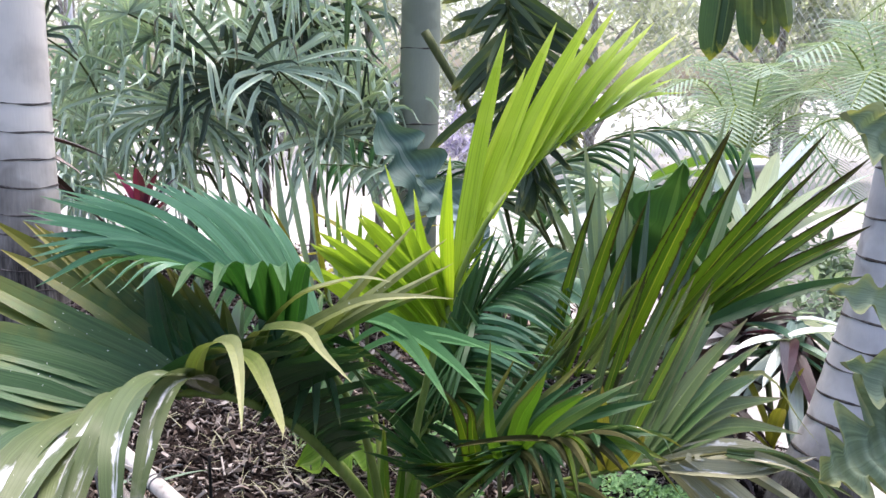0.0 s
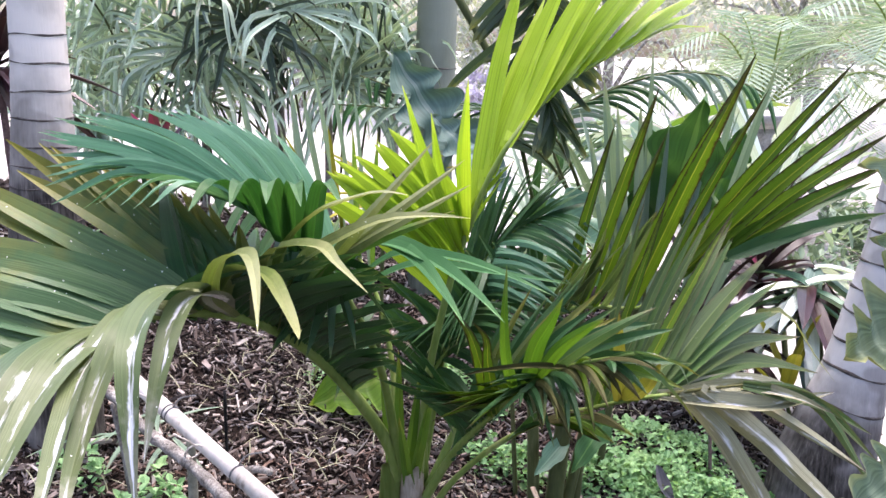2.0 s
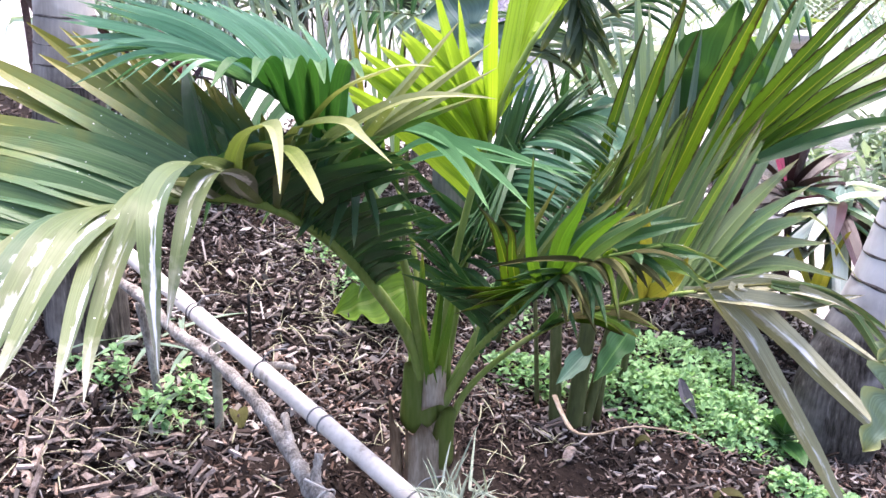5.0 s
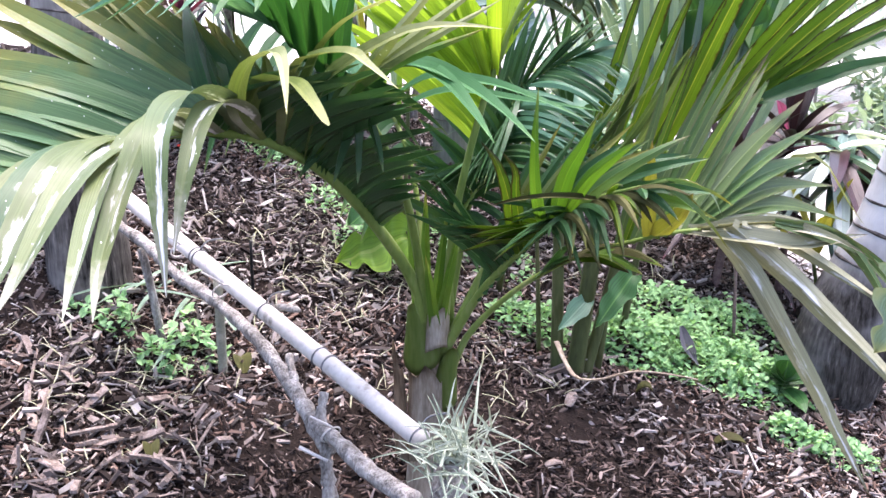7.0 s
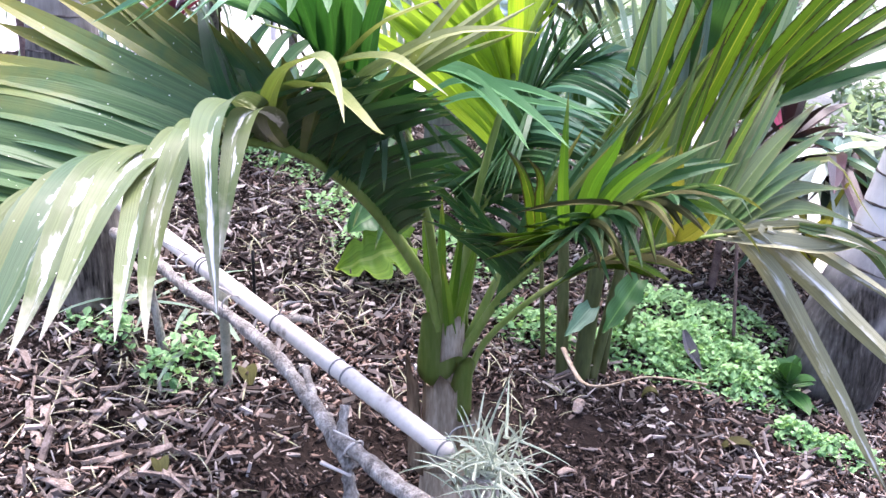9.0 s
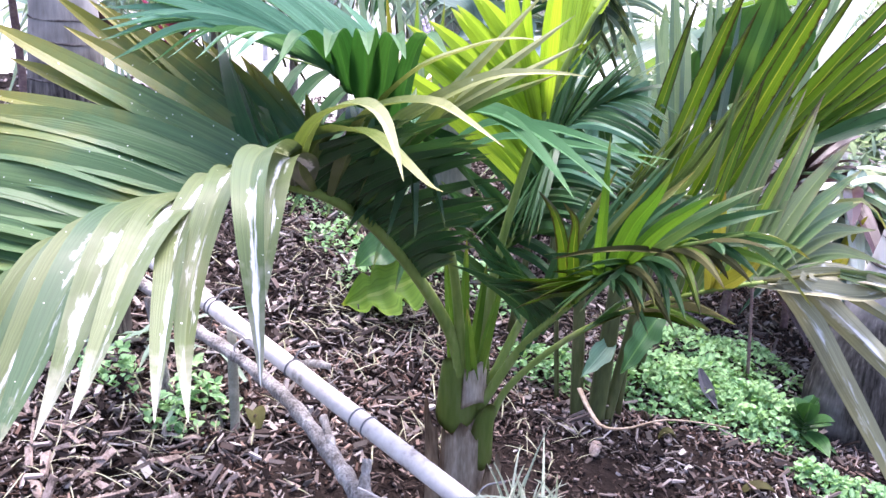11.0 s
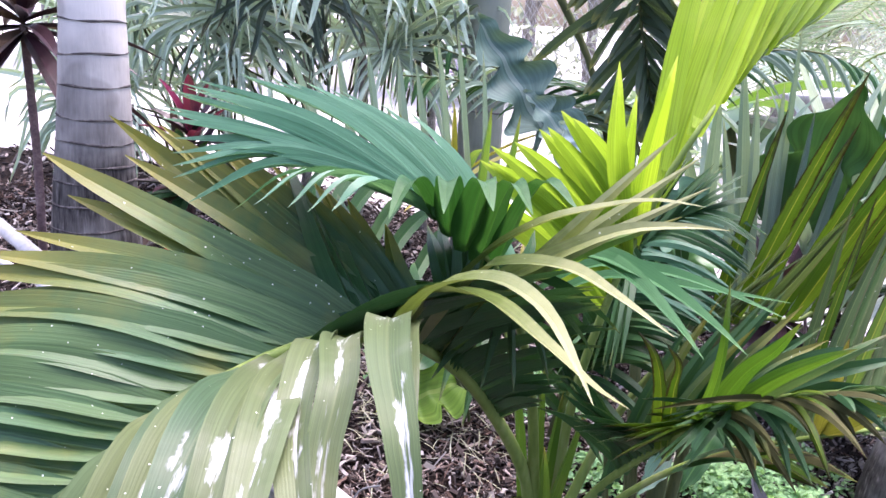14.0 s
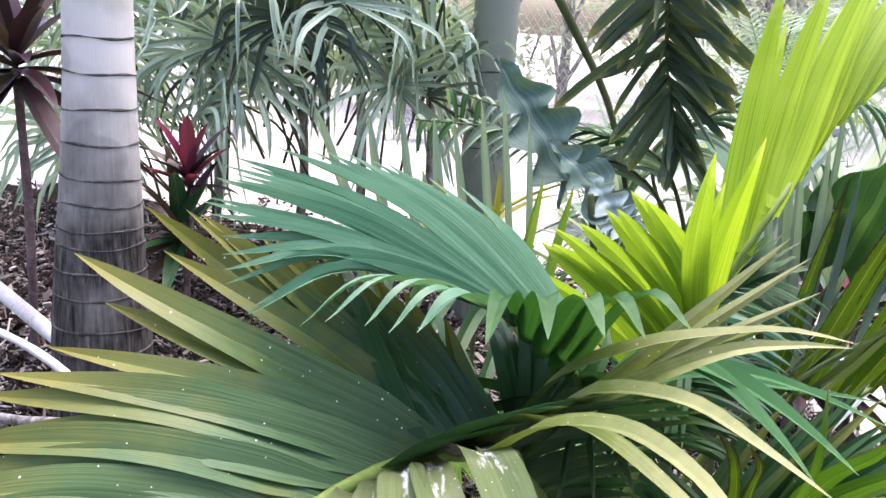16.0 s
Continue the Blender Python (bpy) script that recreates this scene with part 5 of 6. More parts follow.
def fan_leaf(hub, face, size, blades, droop, seed):
    """One fan: a hub on a stalk, narrow blades spreading from it and hanging at their tips."""
    g = random.Random(seed)
    hub, face = np.array(hub, float), unit(np.array(face, float))
    side = unit(np.cross(face, (0, 0, 1.0)))
    up = np.cross(side, face)
    s = Sheet()
    for k in range(blades):
        a = -2.5 + 5.0 * k / (blades - 1) + g.uniform(-0.06, 0.06)
        d = unit(math.sin(a) * side + math.cos(a) * up * 0.8 + g.uniform(0.1, 0.7) * face)
        ln = size * g.uniform(0.8, 1.15) * (0.8 + 0.2 * math.cos(a))
        u = np.linspace(0, 1, 11)[:, None]
        hinge = g.uniform(0.35, 0.8)
        bent = np.clip((u - hinge) / 0.3, 0, 1) * np.clip(u - hinge, 0, 1)
        line = hub + d * ln * (u - 0.45 * bent) + np.array((0, 0, -1.0)) * ln * (bent * g.uniform(0.15, 0.85) + droop * 0.25 * u ** 2) + np.cross(d, face) * 0.12 * ln * g.uniform(-1, 1) * u ** 2
        s.blade(line, np.cross(d, face), g.uniform(0.013, 0.025), fold=0.55, shape="strap")
    return s


stalks = [(-1.35, 4.05), (-1.05, 4.2), (-0.8, 4.1), (-0.55, 4.3)]
g = random.Random(21)
placed = [(-1.199, 3.75, 1.446), (-0.741, 4.1, 1.534), (-1.045, 4.2, 1.477), (-1.47, 4.0, 1.521), (-1.69, 4.0, 1.581), (-0.913, 4.3, 1.587), (-0.676, 4.4, 1.537), (-1.063, 4.0, 1.749), (-1.513, 4.2, 1.759)]
for k in range(50):
    placed.append((g.uniform(-2.1, -0.5), g.uniform(3.6, 4.1) if k % 4 else g.uniform(4.2, 4.7), g.uniform(1.08, 1.5) if k % 5 < 2 else g.uniform(1.3, 2.45)))
for k, hub in enumerate(placed):
    root = stalks[k % 4]
    face = (g.uniform(-0.9, 0.9), -1.0 if k < 9 else g.uniform(-1.0, 0.5), g.uniform(-0.2, 0.5))
    stem = part("stalk", rod([(root[0] * 0.4 + hub[0] * 0.6, root[1] * 0.4 + hub[1] * 0.6 + 0.1, hub[2] - 0.4), (root[0] * 0.2 + hub[0] * 0.8, root[1] * 0.2 + hub[1] * 0.8 + 0.08, hub[2] - 0.12), hub], 0.006, 0.004, 8, 5), M_STALK, fan_palm)
    # every sixth fan takes the copy with shade painted into its colour
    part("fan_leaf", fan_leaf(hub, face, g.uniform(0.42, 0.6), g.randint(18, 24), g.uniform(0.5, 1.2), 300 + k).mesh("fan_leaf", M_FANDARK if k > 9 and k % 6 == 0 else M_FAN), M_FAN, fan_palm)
for k, (x, y) in enumerate(stalks):
    part("stem", rod([(x, y, ground_z(x, y) - 0.05), (x + 0.03, y, 1.0), (x - 0.02, y, 1.9)], 0.02, 0.018, 12, 10, 1.0, 0.15), M_BRANCH, fan_palm, "fibrous brown stem")


# ---- big lobed leaves ----
def lobed_leaf(tip, base, width, normal, lobes, mat, parent, seed=0, curl=0.1, depth=0.35):
    """A philodendron blade: a midrib with a wavy, deeply lobed edge."""
    base, tip = np.array(base, float), np.array(tip, float)
    ahead = tip - base
    size = np.linalg.norm(ahead)
    ahead = ahead / size
    nrm = unit(np.array(normal, float) - ahead * np.dot(normal, ahead))
    side = np.cross(ahead, nrm)
    n, m = 44, 5
    verts, uvs, faces = [], [], []
    for i in range(n + 1):
        u = i / n
        env = math.sin(math.pi * min(1, 0.1 + 0.9 * u) ** 0.75) ** 0.8
        for j in range(-m, m + 1):
            q = j / m
            wob = 0.5 + 0.5 * math.sin(2 * math.pi * lobes * u + (0.8 if q > 0 else 0) + 3.0 * noise.noise(Vector((u * 4, seed + (5 if q > 0 else 0), 0.5))))
            cut = 1 - depth * wob ** 1.6 * abs(q) ** 0.5 * (1 + 0.5 * noise.noise(Vector((u * 9, seed * 3.1, 4 if q > 0 else 8))))
            w = 0.5 * width * env * cut * q
            bend = -curl * size * (u - 0.4) ** 2 + 0.12 * width * abs(q) ** 1.5 + 0.03 * width * math.sin(2 * math.pi * lobes * u + 2 * q)
            back = -0.18 * width * abs(q) * (1 - u)
            verts.append(tuple(base + ahead * (u * size + back) + side * w + nrm * bend))
            uvs.append((u, 0.5 + 0.5 * q))
    for i in range(n):
        for j in range(2 * m):
            a = i * (2 * m + 1) + j
            faces.append((a, a + 1, a + 2 * m + 2, a + 2 * m + 1))
    s = Sheet()
    s.v, s.t, s.f = verts, uvs, faces
    return part("leaf", s.mesh("leaf", mat), mat, parent)


philo = thing("philodendron", (0.32, 2.72, ground_z(0.32, 2.72)), "clump of philodendron with dark stalks and lobed leaves", "philodendron")
for x0, y0, x1, y1, z1, r in ((0.28, 2.7, 0.25, 2.72, 0.8, 0.02), (0.33, 2.7, 0.4, 2.75, 0.85, 0.028), (0.36, 2.72, 0.52, 2.85, 0.8, 0.018), (0.22, 2.75, 0.17, 2.8, 0.7, 0.008)):
    part("stalk", rod([(x0, y0, ground_z(x0, y0) - 0.03), ((x0 + x1) / 2, (y0 + y1) / 2, 0.45), (x1, y1, z1)], r, r * 0.7, 10, 8), M_STALK, philo)
lobed_leaf((0.285, 2.6, 0.262), (0.359, 2.7, 0.327), 0.065, (0.2, -0.8, 0.6), 1.5, M_PHILO, philo, 1, 0.2, 0.2)
lobed_leaf((0.39, 2.6, 0.28), (0.485, 2.7, 0.415), 0.085, (0.1, -0.7, 0.6), 2.5, M_LEAFDARK, philo, 2, 0.2, 0.25)
lobed_leaf((0.246, 2.7, 0.894), (0.409, 2.75, 1.005), 0.22, (0.0, -0.8, 0.6), 3, M_PHILO, philo, 3)
lobed_leaf((0.264, 2.75, 0.772), (0.402, 2.8, 0.869), 0.2, (0.0, -0.8, 0.5), 3, M_PHILO_GREEN, philo, 4)
low = thing("seedling_leaf", (-0.254, 2.8, 0.331), "light green lobed leaf low over the mulch", "philodendron")
lobed_leaf((-0.447, 2.78, 0.35), (-0.229, 2.85, 0.43), 0.22, (0.0, -0.75, 0.65), 3.5, M_SEEDLING, low, 5, 0.15, 0.45)
part("stalk", rod([(-0.229, 2.85, 0.45), (-0.194, 2.9, 0.322), (-0.182, 2.9, 0.145)], 0.005, 0.006, 6, 6), M_STALK, low)
dark_leaf = thing("heart_leaf_plant", (-0.342, 2.85, 0.39), "dark heart shaped leaf in the shade", "philodendron")
lobed_leaf((-0.411, 2.8, 0.473), (-0.316, 2.88, 0.535), 0.13, (0.0, -0.8, 0.55), 2, M_LEAFDARK, dark_leaf, 21, 0.2, 0.1)
part("stalk", rod([(-0.316, 2.88, 0.535), (-0.3, 2.9, 0.43), (-0.297, 2.9, 0.301)], 0.005, 0.006, 6, 6), M_STALK, dark_leaf)
upright = thing("blue_philodendron", (0.05, 3.0, ground_z(0.05, 3.0)), "blue grey lobed philodendron leaf held upright", "philodendron")
lobed_leaf((-0.235, 3.0, 1.47), (-0.02, 2.95, 1.15), 0.25, (0.35, -0.85, 0.35), 3.6, M_PHILO_BLUE, upright, 6, 0.15, 0.7)
lobed_leaf((-0.08, 2.9, 1.28), (0.1, 2.85, 1.08), 0.17, (0.2, -0.7, 0.65), 3.5, M_PHILO_BLUE, upright, 16, 0.3, 0.7)
lobed_leaf((0.02, 2.85, 1.2), (0.12, 2.85, 1.05), 0.14, (0.1, -0.7, 0.65), 5, M_SILVER, upright, 17, 0.3, 0.7)
part("stalk", rod([(0.05, 3.0, ground_z(0.05, 3.0)), (0.1, 2.9, 0.6), (0.025, 2.8, 1.15)], 0.012, 0.009, 10, 8), M_STALK, upright)
broad = thing("broad_leaf_plant", (0.46, 2.95, ground_z(0.46, 2.95)), "dark green broad leaf standing behind the palm", "philodendron")
lobed_leaf((0.689, 2.553, 1.362), (0.64, 2.75, 1.02), 0.3, (-0.1, -0.9, 0.35), 2.6, M_LEAFDARK, broad, 7, 0.1, 0.5)
lobed_leaf((0.55, 2.7, 1.27), (0.62, 2.78, 1.03), 0.24, (0.2, -0.9, 0.35), 2.5, M_LEAFDARK, broad, 27, 0.1, 0.45)
lobed_leaf((0.818, 2.8, 1.267), (0.76, 2.85, 1.06), 0.15, (0.2, -0.9, 0.35), 4, M_LEAFDARK, broad, 8, 0.1, 0.25)
part("stalk", rod([(0.46, 2.95, ground_z(0.46, 2.95)), (0.52, 2.9, 0.55), (0.66, 2.76, 1.05)], 0.012, 0.008, 10, 8), M_STALK, broad)
near = thing("near_philodendron", (0.95, 0.8, ground_z(0.95, 0.8)), "grey green lobed leaves with yellow edges beside the path", "philodendron")
lobed_leaf((0.648, 0.72, 1.255), (0.727, 0.74, 1.295), 0.12, (-0.1, -0.8, 0.5), 6, M_EDGED, near, 9, 0.1, 0.6)
lobed_leaf((0.664, 0.74, 1.346), (0.752, 0.76, 1.304), 0.08, (-0.2, -0.8, 0.5), 5, M_EDGED, near, 10, 0.1, 0.6)
lobed_leaf((0.652, 0.75, 1.4), (0.745, 0.76, 1.381), 0.06, (-0.2, -0.8, 0.5), 5, M_EDGED, near, 12, 0.1, 0.6)
lobed_leaf((0.655, 0.76, 1.536), (0.747, 0.78, 1.48), 0.1, (-0.2, -0.8, 0.5), 6, M_EDGED, near, 11, 0.1, 0.6)
lobed_leaf((0.668, 0.76, 1.022), (0.735, 0.8, 1.118), 0.09, (-0.2, -0.85, 0.4), 6, M_EDGED, near, 13, 0.1, 0.6)
lobed_leaf((0.674, 0.78, 1.095), (0.735, 0.8, 1.157), 0.06, (-0.2, -0.85, 0.4), 5, M_EDGED, near, 14, 0.1, 0.6)
part("stalk", rod([(0.735, 0.8, 1.118), (0.776, 0.82, 1.128), (0.9, 0.8, 0.85)], 0.006, 0.008, 6, 6), M_STALK, near)
part("stalk", rod([(0.95, 0.8, ground_z(0.95, 0.8)), (0.92, 0.78, 0.8), (0.743, 0.78, 1.48)], 0.012, 0.008, 10, 8), M_STALK, near)


# ---- strap leaved shrubs ----
def rosette(name, at, top, count, length, width, mats, label, category, seed, spread=1.0, stem_r=0.012, stem_mat=None, droop=0.35, shape="lance", rise=1.25):
    """A tuft of strap leaves on a stem."""
    g = random.Random(seed)
    th = thing(name, tuple(at), label, category)
    at, top = np.array(at, float), np.array(top, float)
    part("stem", rod([at - np.array((0, 0, 0.04)), (at + top) / 2 + np.array((0.01, 0, 0)), top], stem_r, stem_r * 0.8, 10, 8, 1.0, 0.06), stem_mat or M_BRANCH, th)
    for k in range(count):
        a = k * 2.4 + g.uniform(-0.3, 0.3)
        e = (rise - 1.5 * spread * k / count) + g.uniform(-0.15, 0.15)
        d = np.array((math.cos(a) * math.cos(e), math.sin(a) * math.cos(e), math.sin(e)))
        root = top + np.array((0, 0, 0.06 * (0.5 - k / count)))
        ln = length * g.uniform(0.75, 1.1)
        s = Sheet()
        s.blade(blade_line(root, root + d * ln + np.array((0, 0, -droop * ln * math.cos(e))), np.array((0, 0, 0.1 * ln)), 10), np.cross(d, (0, 0, 1.0)) + 0.01, width * g.uniform(0.8, 1.15), fold=0.3, shape=shape)
        m = mats[k % len(mats)]
        part("leaf", s.mesh("leaf", m), m, th)
    return th


def on_ground(x, y):
    return (x, y, ground_z(x, y))


M_BRONZE = leaf_material("bronze cordyline leaf", (0.03, 0.022, 0.016), (0.11, 0.07, 0.045), (0.2, 0.09, 0.06), rough=0.3, tip_from=0.92, glow=0.15, spread=0.9, gloss=0.3)
M_PURPLE = rough_material("purple brown cane", [(0.06, 0.035, 0.04), (0.15, 0.1, 0.095), (0.27, 0.2, 0.175)], scale=25, rough=0.7)
rosette("cordyline", on_ground(-1.5, 2.9), (-1.429, 2.75, 1.393), 30, 0.4, 0.058, [M_CORDY, M_CORDY, M_CORDY, M_BRONZE], "dark purple cordyline on a thin cane", "cordyline", 31, 0.9, 0.014, M_PURPLE, 0.8, "oval")
rosette("cordyline", (-1.194, 3.3, 0.702), (-1.18, 3.3, 1.033), 15, 0.22, 0.045, [M_PINK, M_CORDY, M_PINK, M_CORDY], "small cordyline with pink young leaves", "cordyline", 32, 0.7, 0.01, M_PURPLE, 0.2)
rosette("cordyline", (-1.196, 3.3, 0.588), (-1.21, 3.3, 0.85), 30, 0.28, 0.055, [M_CORDY, M_BRONZE, M_DARK], "dark bronze cordyline leaves beside the trunk", "cordyline", 33, 1.1, 0.012, M_PURPLE, 0.4)
rosette("cordyline", on_ground(0.8, 3.6), (0.815, 3.6, 0.483), 26, 0.42, 0.06, [M_CORDY, M_CORDY, M_CORDY, M_CORDY, M_DARK], "broad leaved cordyline, dark with red ribs", "cordyline", 34, 1.0, 0.016, M_PURPLE, 0.5, "oval")
rosette("cordyline", on_ground(1.05, 3.7), (1.031, 3.7, 0.624), 20, 0.4, 0.06, [M_CORDY, M_CORDY, M_CORDY, M_CORDY, M_CORDY, M_CORDY, M_PINK], "broad leaved cordyline, dark with pink new leaves", "cordyline", 35, 0.9, 0.016, M_PURPLE, 0.4, "oval")
rosette("silver_plant", on_ground(1.35, 3.75), (1.201, 3.75, 0.509), 26, 0.42, 0.075, [M_SILVER, M_PHILO, M_SILVER, M_PHILO_BLUE], "silvery white broad leaves behind the bed", "shrub", 36, 0.7, 0.014, M_STALK, 0.7, "oval", 0.7)
rosette("silver_plant", on_ground(1.25, 4.1), (1.099, 4.1, 0.818), 12, 0.6, 0.1, [M_SILVER], "tall pale grey leaves standing in the bed", "shrub", 37, 0.55, 0.014, M_STALK, 0.1)
rosette("silver_plant", on_ground(1.22, 3.5), (1.155, 3.45, 0.646), 18, 0.34, 0.06, [M_SILVER, M_PHILO, M_CORDY, M_SILVER], "glossy whitish leaves beside the cordylines", "shrub", 46, 0.6, 0.012, M_STALK, 0.7, "lance", 0.6)
rosette("silver_plant", on_ground(1.3, 3.6), (1.204, 3.6, 0.674), 20, 0.3, 0.06, [M_SILVER, M_CORDY, M_PHILO_BLUE], "pale glossy leaves among dark red ones", "shrub", 47, 0.9, 0.012, M_STALK, 0.9, "lance", 0.6)
rosette("striped_plant", on_ground(1.15, 3.3), (1.087, 3.3, 0.319), 5, 0.28, 0.05, [M_STRIPE], "yellow striped leaf beside the swollen trunk", "shrub", 38, 0.4, 0.008, M_STALK, 0.1, "strap")
rosette("striped_plant", on_ground(-0.28, 2.95), (-0.25, 2.95, 0.99), 8, 0.34, 0.035, [M_STRIPE, M_STRIPE, M_MID], "arching yellow striped leaves behind the palm", "shrub", 48, 0.5, 0.008, M_STALK, 0.3, "lance", 0.8)
rosette("dark_seedling", on_ground(0.986, 2.95), (0.986, 2.95, ground_z(0.986, 2.95) + 0.06), 14, 0.12, 0.07, [M_LEAFDARK], "dark round leaved seedling at the foot of the trunk", "shrub", 49, 1.0, 0.005, M_STALK, 0.3, "oval")
rosette("grey_blades", on_ground(0.5, 3.3), (0.473, 3.2, 0.763), 12, 0.62, 0.04, [M_GREY], "stiff grey green sword leaves behind the palm", "shrub", 39, 0.45, 0.006, M_PURPLE, 0.05)
rosette("grey_blades", on_ground(0.85, 3.2), (0.752, 3.1, 0.837), 9, 0.6, 0.04, [M_GREY], "stiff grey green sword leaves behind the palm", "shrub", 40, 0.45, 0.006, M_PURPLE, 0.05)
SWORDS = (((0.432, 2.6, 1.401), 0.042), ((0.47, 2.6, 1.33), 0.034), ((0.53, 2.6, 1.34), 0.034), ((0.555, 2.6, 1.492), 0.024), ((0.607, 2.6, 1.284), 0.026), ((0.798, 2.6, 1.501), 0.026), ((0.871, 2.6, 1.459), 0.034), ((0.72, 2.62, 1.3), 0.03), ((0.4, 2.6, 1.25), 0.034), ((0.95, 2.65, 1.3), 0.03))
swords = thing("sword_plant", on_ground(0.4, 2.78), "stand of pale grey green sword leaves behind the palm", "shrub")
for tip, w in SWORDS:
    foot = np.array((0.56 + 0.45 * (tip[0] - 0.56), 2.7, 0.75))
    s = Sheet()
    s.blade(blade_line(foot, tip, (0, 0, 0.02), 12), np.array((1.0, 0.25, 0.0)), w, fold=0.4)
    part("leaf", s.mesh("leaf", M_GREY), M_GREY, swords)
part("stem", rod([on_ground(0.4, 2.78), (0.44, 2.78, 0.5), (0.56, 2.7, 0.8)], 0.012, 0.01, 8, 8), M_STALK, swords)
rosette("bromeliad", on_ground(0.15, 3.6), (0.171, 3.6, 0.775), 26, 0.45, 0.035, [M_GREY, M_FAN, M_DARK], "arching grey green leaves in the shaded bed", "shrub", 41, 1.2, 0.014, M_STALK, 0.5)
rosette("bromeliad", on_ground(0.6, 4.1), (0.241, 4.1, 0.899), 26, 0.5, 0.035, [M_GREY, M_FAN, M_DARK], "arching grey green leaves in the shaded bed", "shrub", 42, 1.2, 0.014, M_STALK, 0.5)
rosette("banana_plant", on_ground(0.95, 4.4), (0.698, 4.4, 1.096), 9, 0.75, 0.2, [M_MID, M_SILVER, M_DARK], "broad paddle leaves glossy with light", "shrub", 43, 0.5, 0.03, M_STALK, 0.4, "oval", 0.5)

# ---- hanging frond over the bed ----
hang_line = [(0.172, 3.0, 1.856), (0.203, 3.05, 1.637), (0.223, 3.1, 1.475), (0.249, 3.1, 1.36), (0.275, 3.1, 1.23)]
overhead = thing("overhanging_palm", hang_line[0], "dark drooping frond hanging from a palm overhead", "palm")
frond(overhead, "frond", hang_line, 0.012, 0.004, [
    (20, 0.02, 0.98, [(-0.03, 3.0, 1.76), (-0.02, 3.0, 1.58), (0.02, 3.05, 1.42), (0.08, 3.05, 1.31), (0.17, 3.1, 1.2), (0.27, 3.1, 1.11)], (0.0, 0.0, 0.08), 0.034, M_FOX),
    (20, 0.02, 0.98, [(0.4, 3.0, 1.72), (0.41, 3.0, 1.56), (0.4, 3.05, 1.42), (0.38, 3.05, 1.31), (0.35, 3.1, 1.2), (0.31, 3.1, 1.12)], (0.0, 0.0, 0.08), 0.034, M_FOX),
    (14, 0.05, 0.95, [(0.1, 2.86, 1.66), (0.12, 2.88, 1.5), (0.17, 2.94, 1.34), (0.24, 3.0, 1.18)], (0.0, -0.05, 0.08), 0.03, M_FOX),
    (14, 0.05, 0.95, [(0.3, 2.86, 1.66), (0.33, 2.88, 1.5), (0.34, 2.94, 1.34), (0.31, 3.0, 1.18)], (0.0, -0.05, 0.08), 0.03, M_FOX),
    (10, 0.0, 0.7, [(0.4, 3.3, 1.66), (0.42, 3.3, 1.52), (0.4, 3.3, 1.4), (0.38, 3.3, 1.3)], (0.0, 0.05, 0.08), 0.03, M_FOX),
], "drooping dark green frond", seed=51, material=M_STALK, mess=0.035, shape="strap")
part("stalk", rod([(-0.128, 3.3, 1.722), (0.003, 3.3, 1.505), (0.09, 3.3, 1.345), (0.147, 3.3, 1.164), (0.201, 3.3, 0.942)], 0.016, 0.006, 14, 8), M_STALK, overhead, "olive arching stalk")
tips = thing("overhanging_tips", (0.78, 2.6, 1.847), "dark leaflet ends hanging in from above", "palm")
for a, b, w in [((0.775, 2.6, 1.9), (0.742, 2.57, 1.61), 0.085), ((0.8, 2.6, 1.9), (0.765, 2.57, 1.63), 0.05), ((0.83, 2.6, 1.9), (0.842, 2.57, 1.63), 0.07), ((0.86, 2.6, 1.9), (0.868, 2.57, 1.7), 0.05), ((0.87, 2.6, 1.9), (0.895, 2.57, 1.65), 0.06), ((0.89, 2.6, 1.9), (0.93, 2.57, 1.68), 0.05), ((-0.36, 3.2, 1.929), (-0.37, 3.17, 1.654), 0.02)]:
    s = Sheet()
    s.blade(blade_line(a, b, (0, 0, 0), 8), np.array((1.0, 0.2, 0.0)), w, fold=0.4, shape="strap")
    part("leaflet", s.mesh("leaflet", M_ENDS), M_ENDS, tips)


# ---- low arching palm behind the bed ----
low_palm = thing("low_palm", on_ground(0.45, 3.5), "low dark palm with glossy arching fronds in the bed", "palm")
LP0 = (0.45, 3.5, 0.7)
for k, (way, drop) in enumerate((
    ([(0.282, 3.3, 1.155), (0.069, 3.25, 1.25), (-0.198, 3.2, 1.314), (-0.389, 3.2, 1.373)], (0.03, -0.03, -0.16)),
    ([(0.237, 3.3, 1.101), (-0.029, 3.2, 1.214), (-0.259, 3.15, 1.267), (-0.456, 3.1, 1.282)], (0.0, -0.04, -0.14)),
    ([(0.248, 3.4, 1.155), (0.4, 3.4, 1.306), (0.589, 3.4, 1.382), (0.795, 3.4, 1.391), (0.966, 3.4, 1.328)], (0.02, -0.05, -0.2)),
)):
    out = np.array(way)
    frond(low_palm, "frond", [LP0] + way, 0.011, 0.003, [
        (18, 0.35, 0.98, [tuple(p + np.array(drop) * 0.7 + np.array((0.02, 0.0, 0.0))) for p in out[1:]], (0.0, -0.03, 0.25), 0.02, [M_GREY, M_DARK, M_GREY, M_GREY, M_LEAFDARK]),
        (18, 0.35, 0.98, [tuple(p + np.array(drop) * 0.4 + np.array((0.0, 0.16, 0.0))) for p in out[1:]], (0.0, 0.03, 0.25), 0.02, [M_GREY, M_DARK, M_GREY]),
    ], "arching frond with glossy drooping leaflets", seed=130 + k, material=M_STALK)


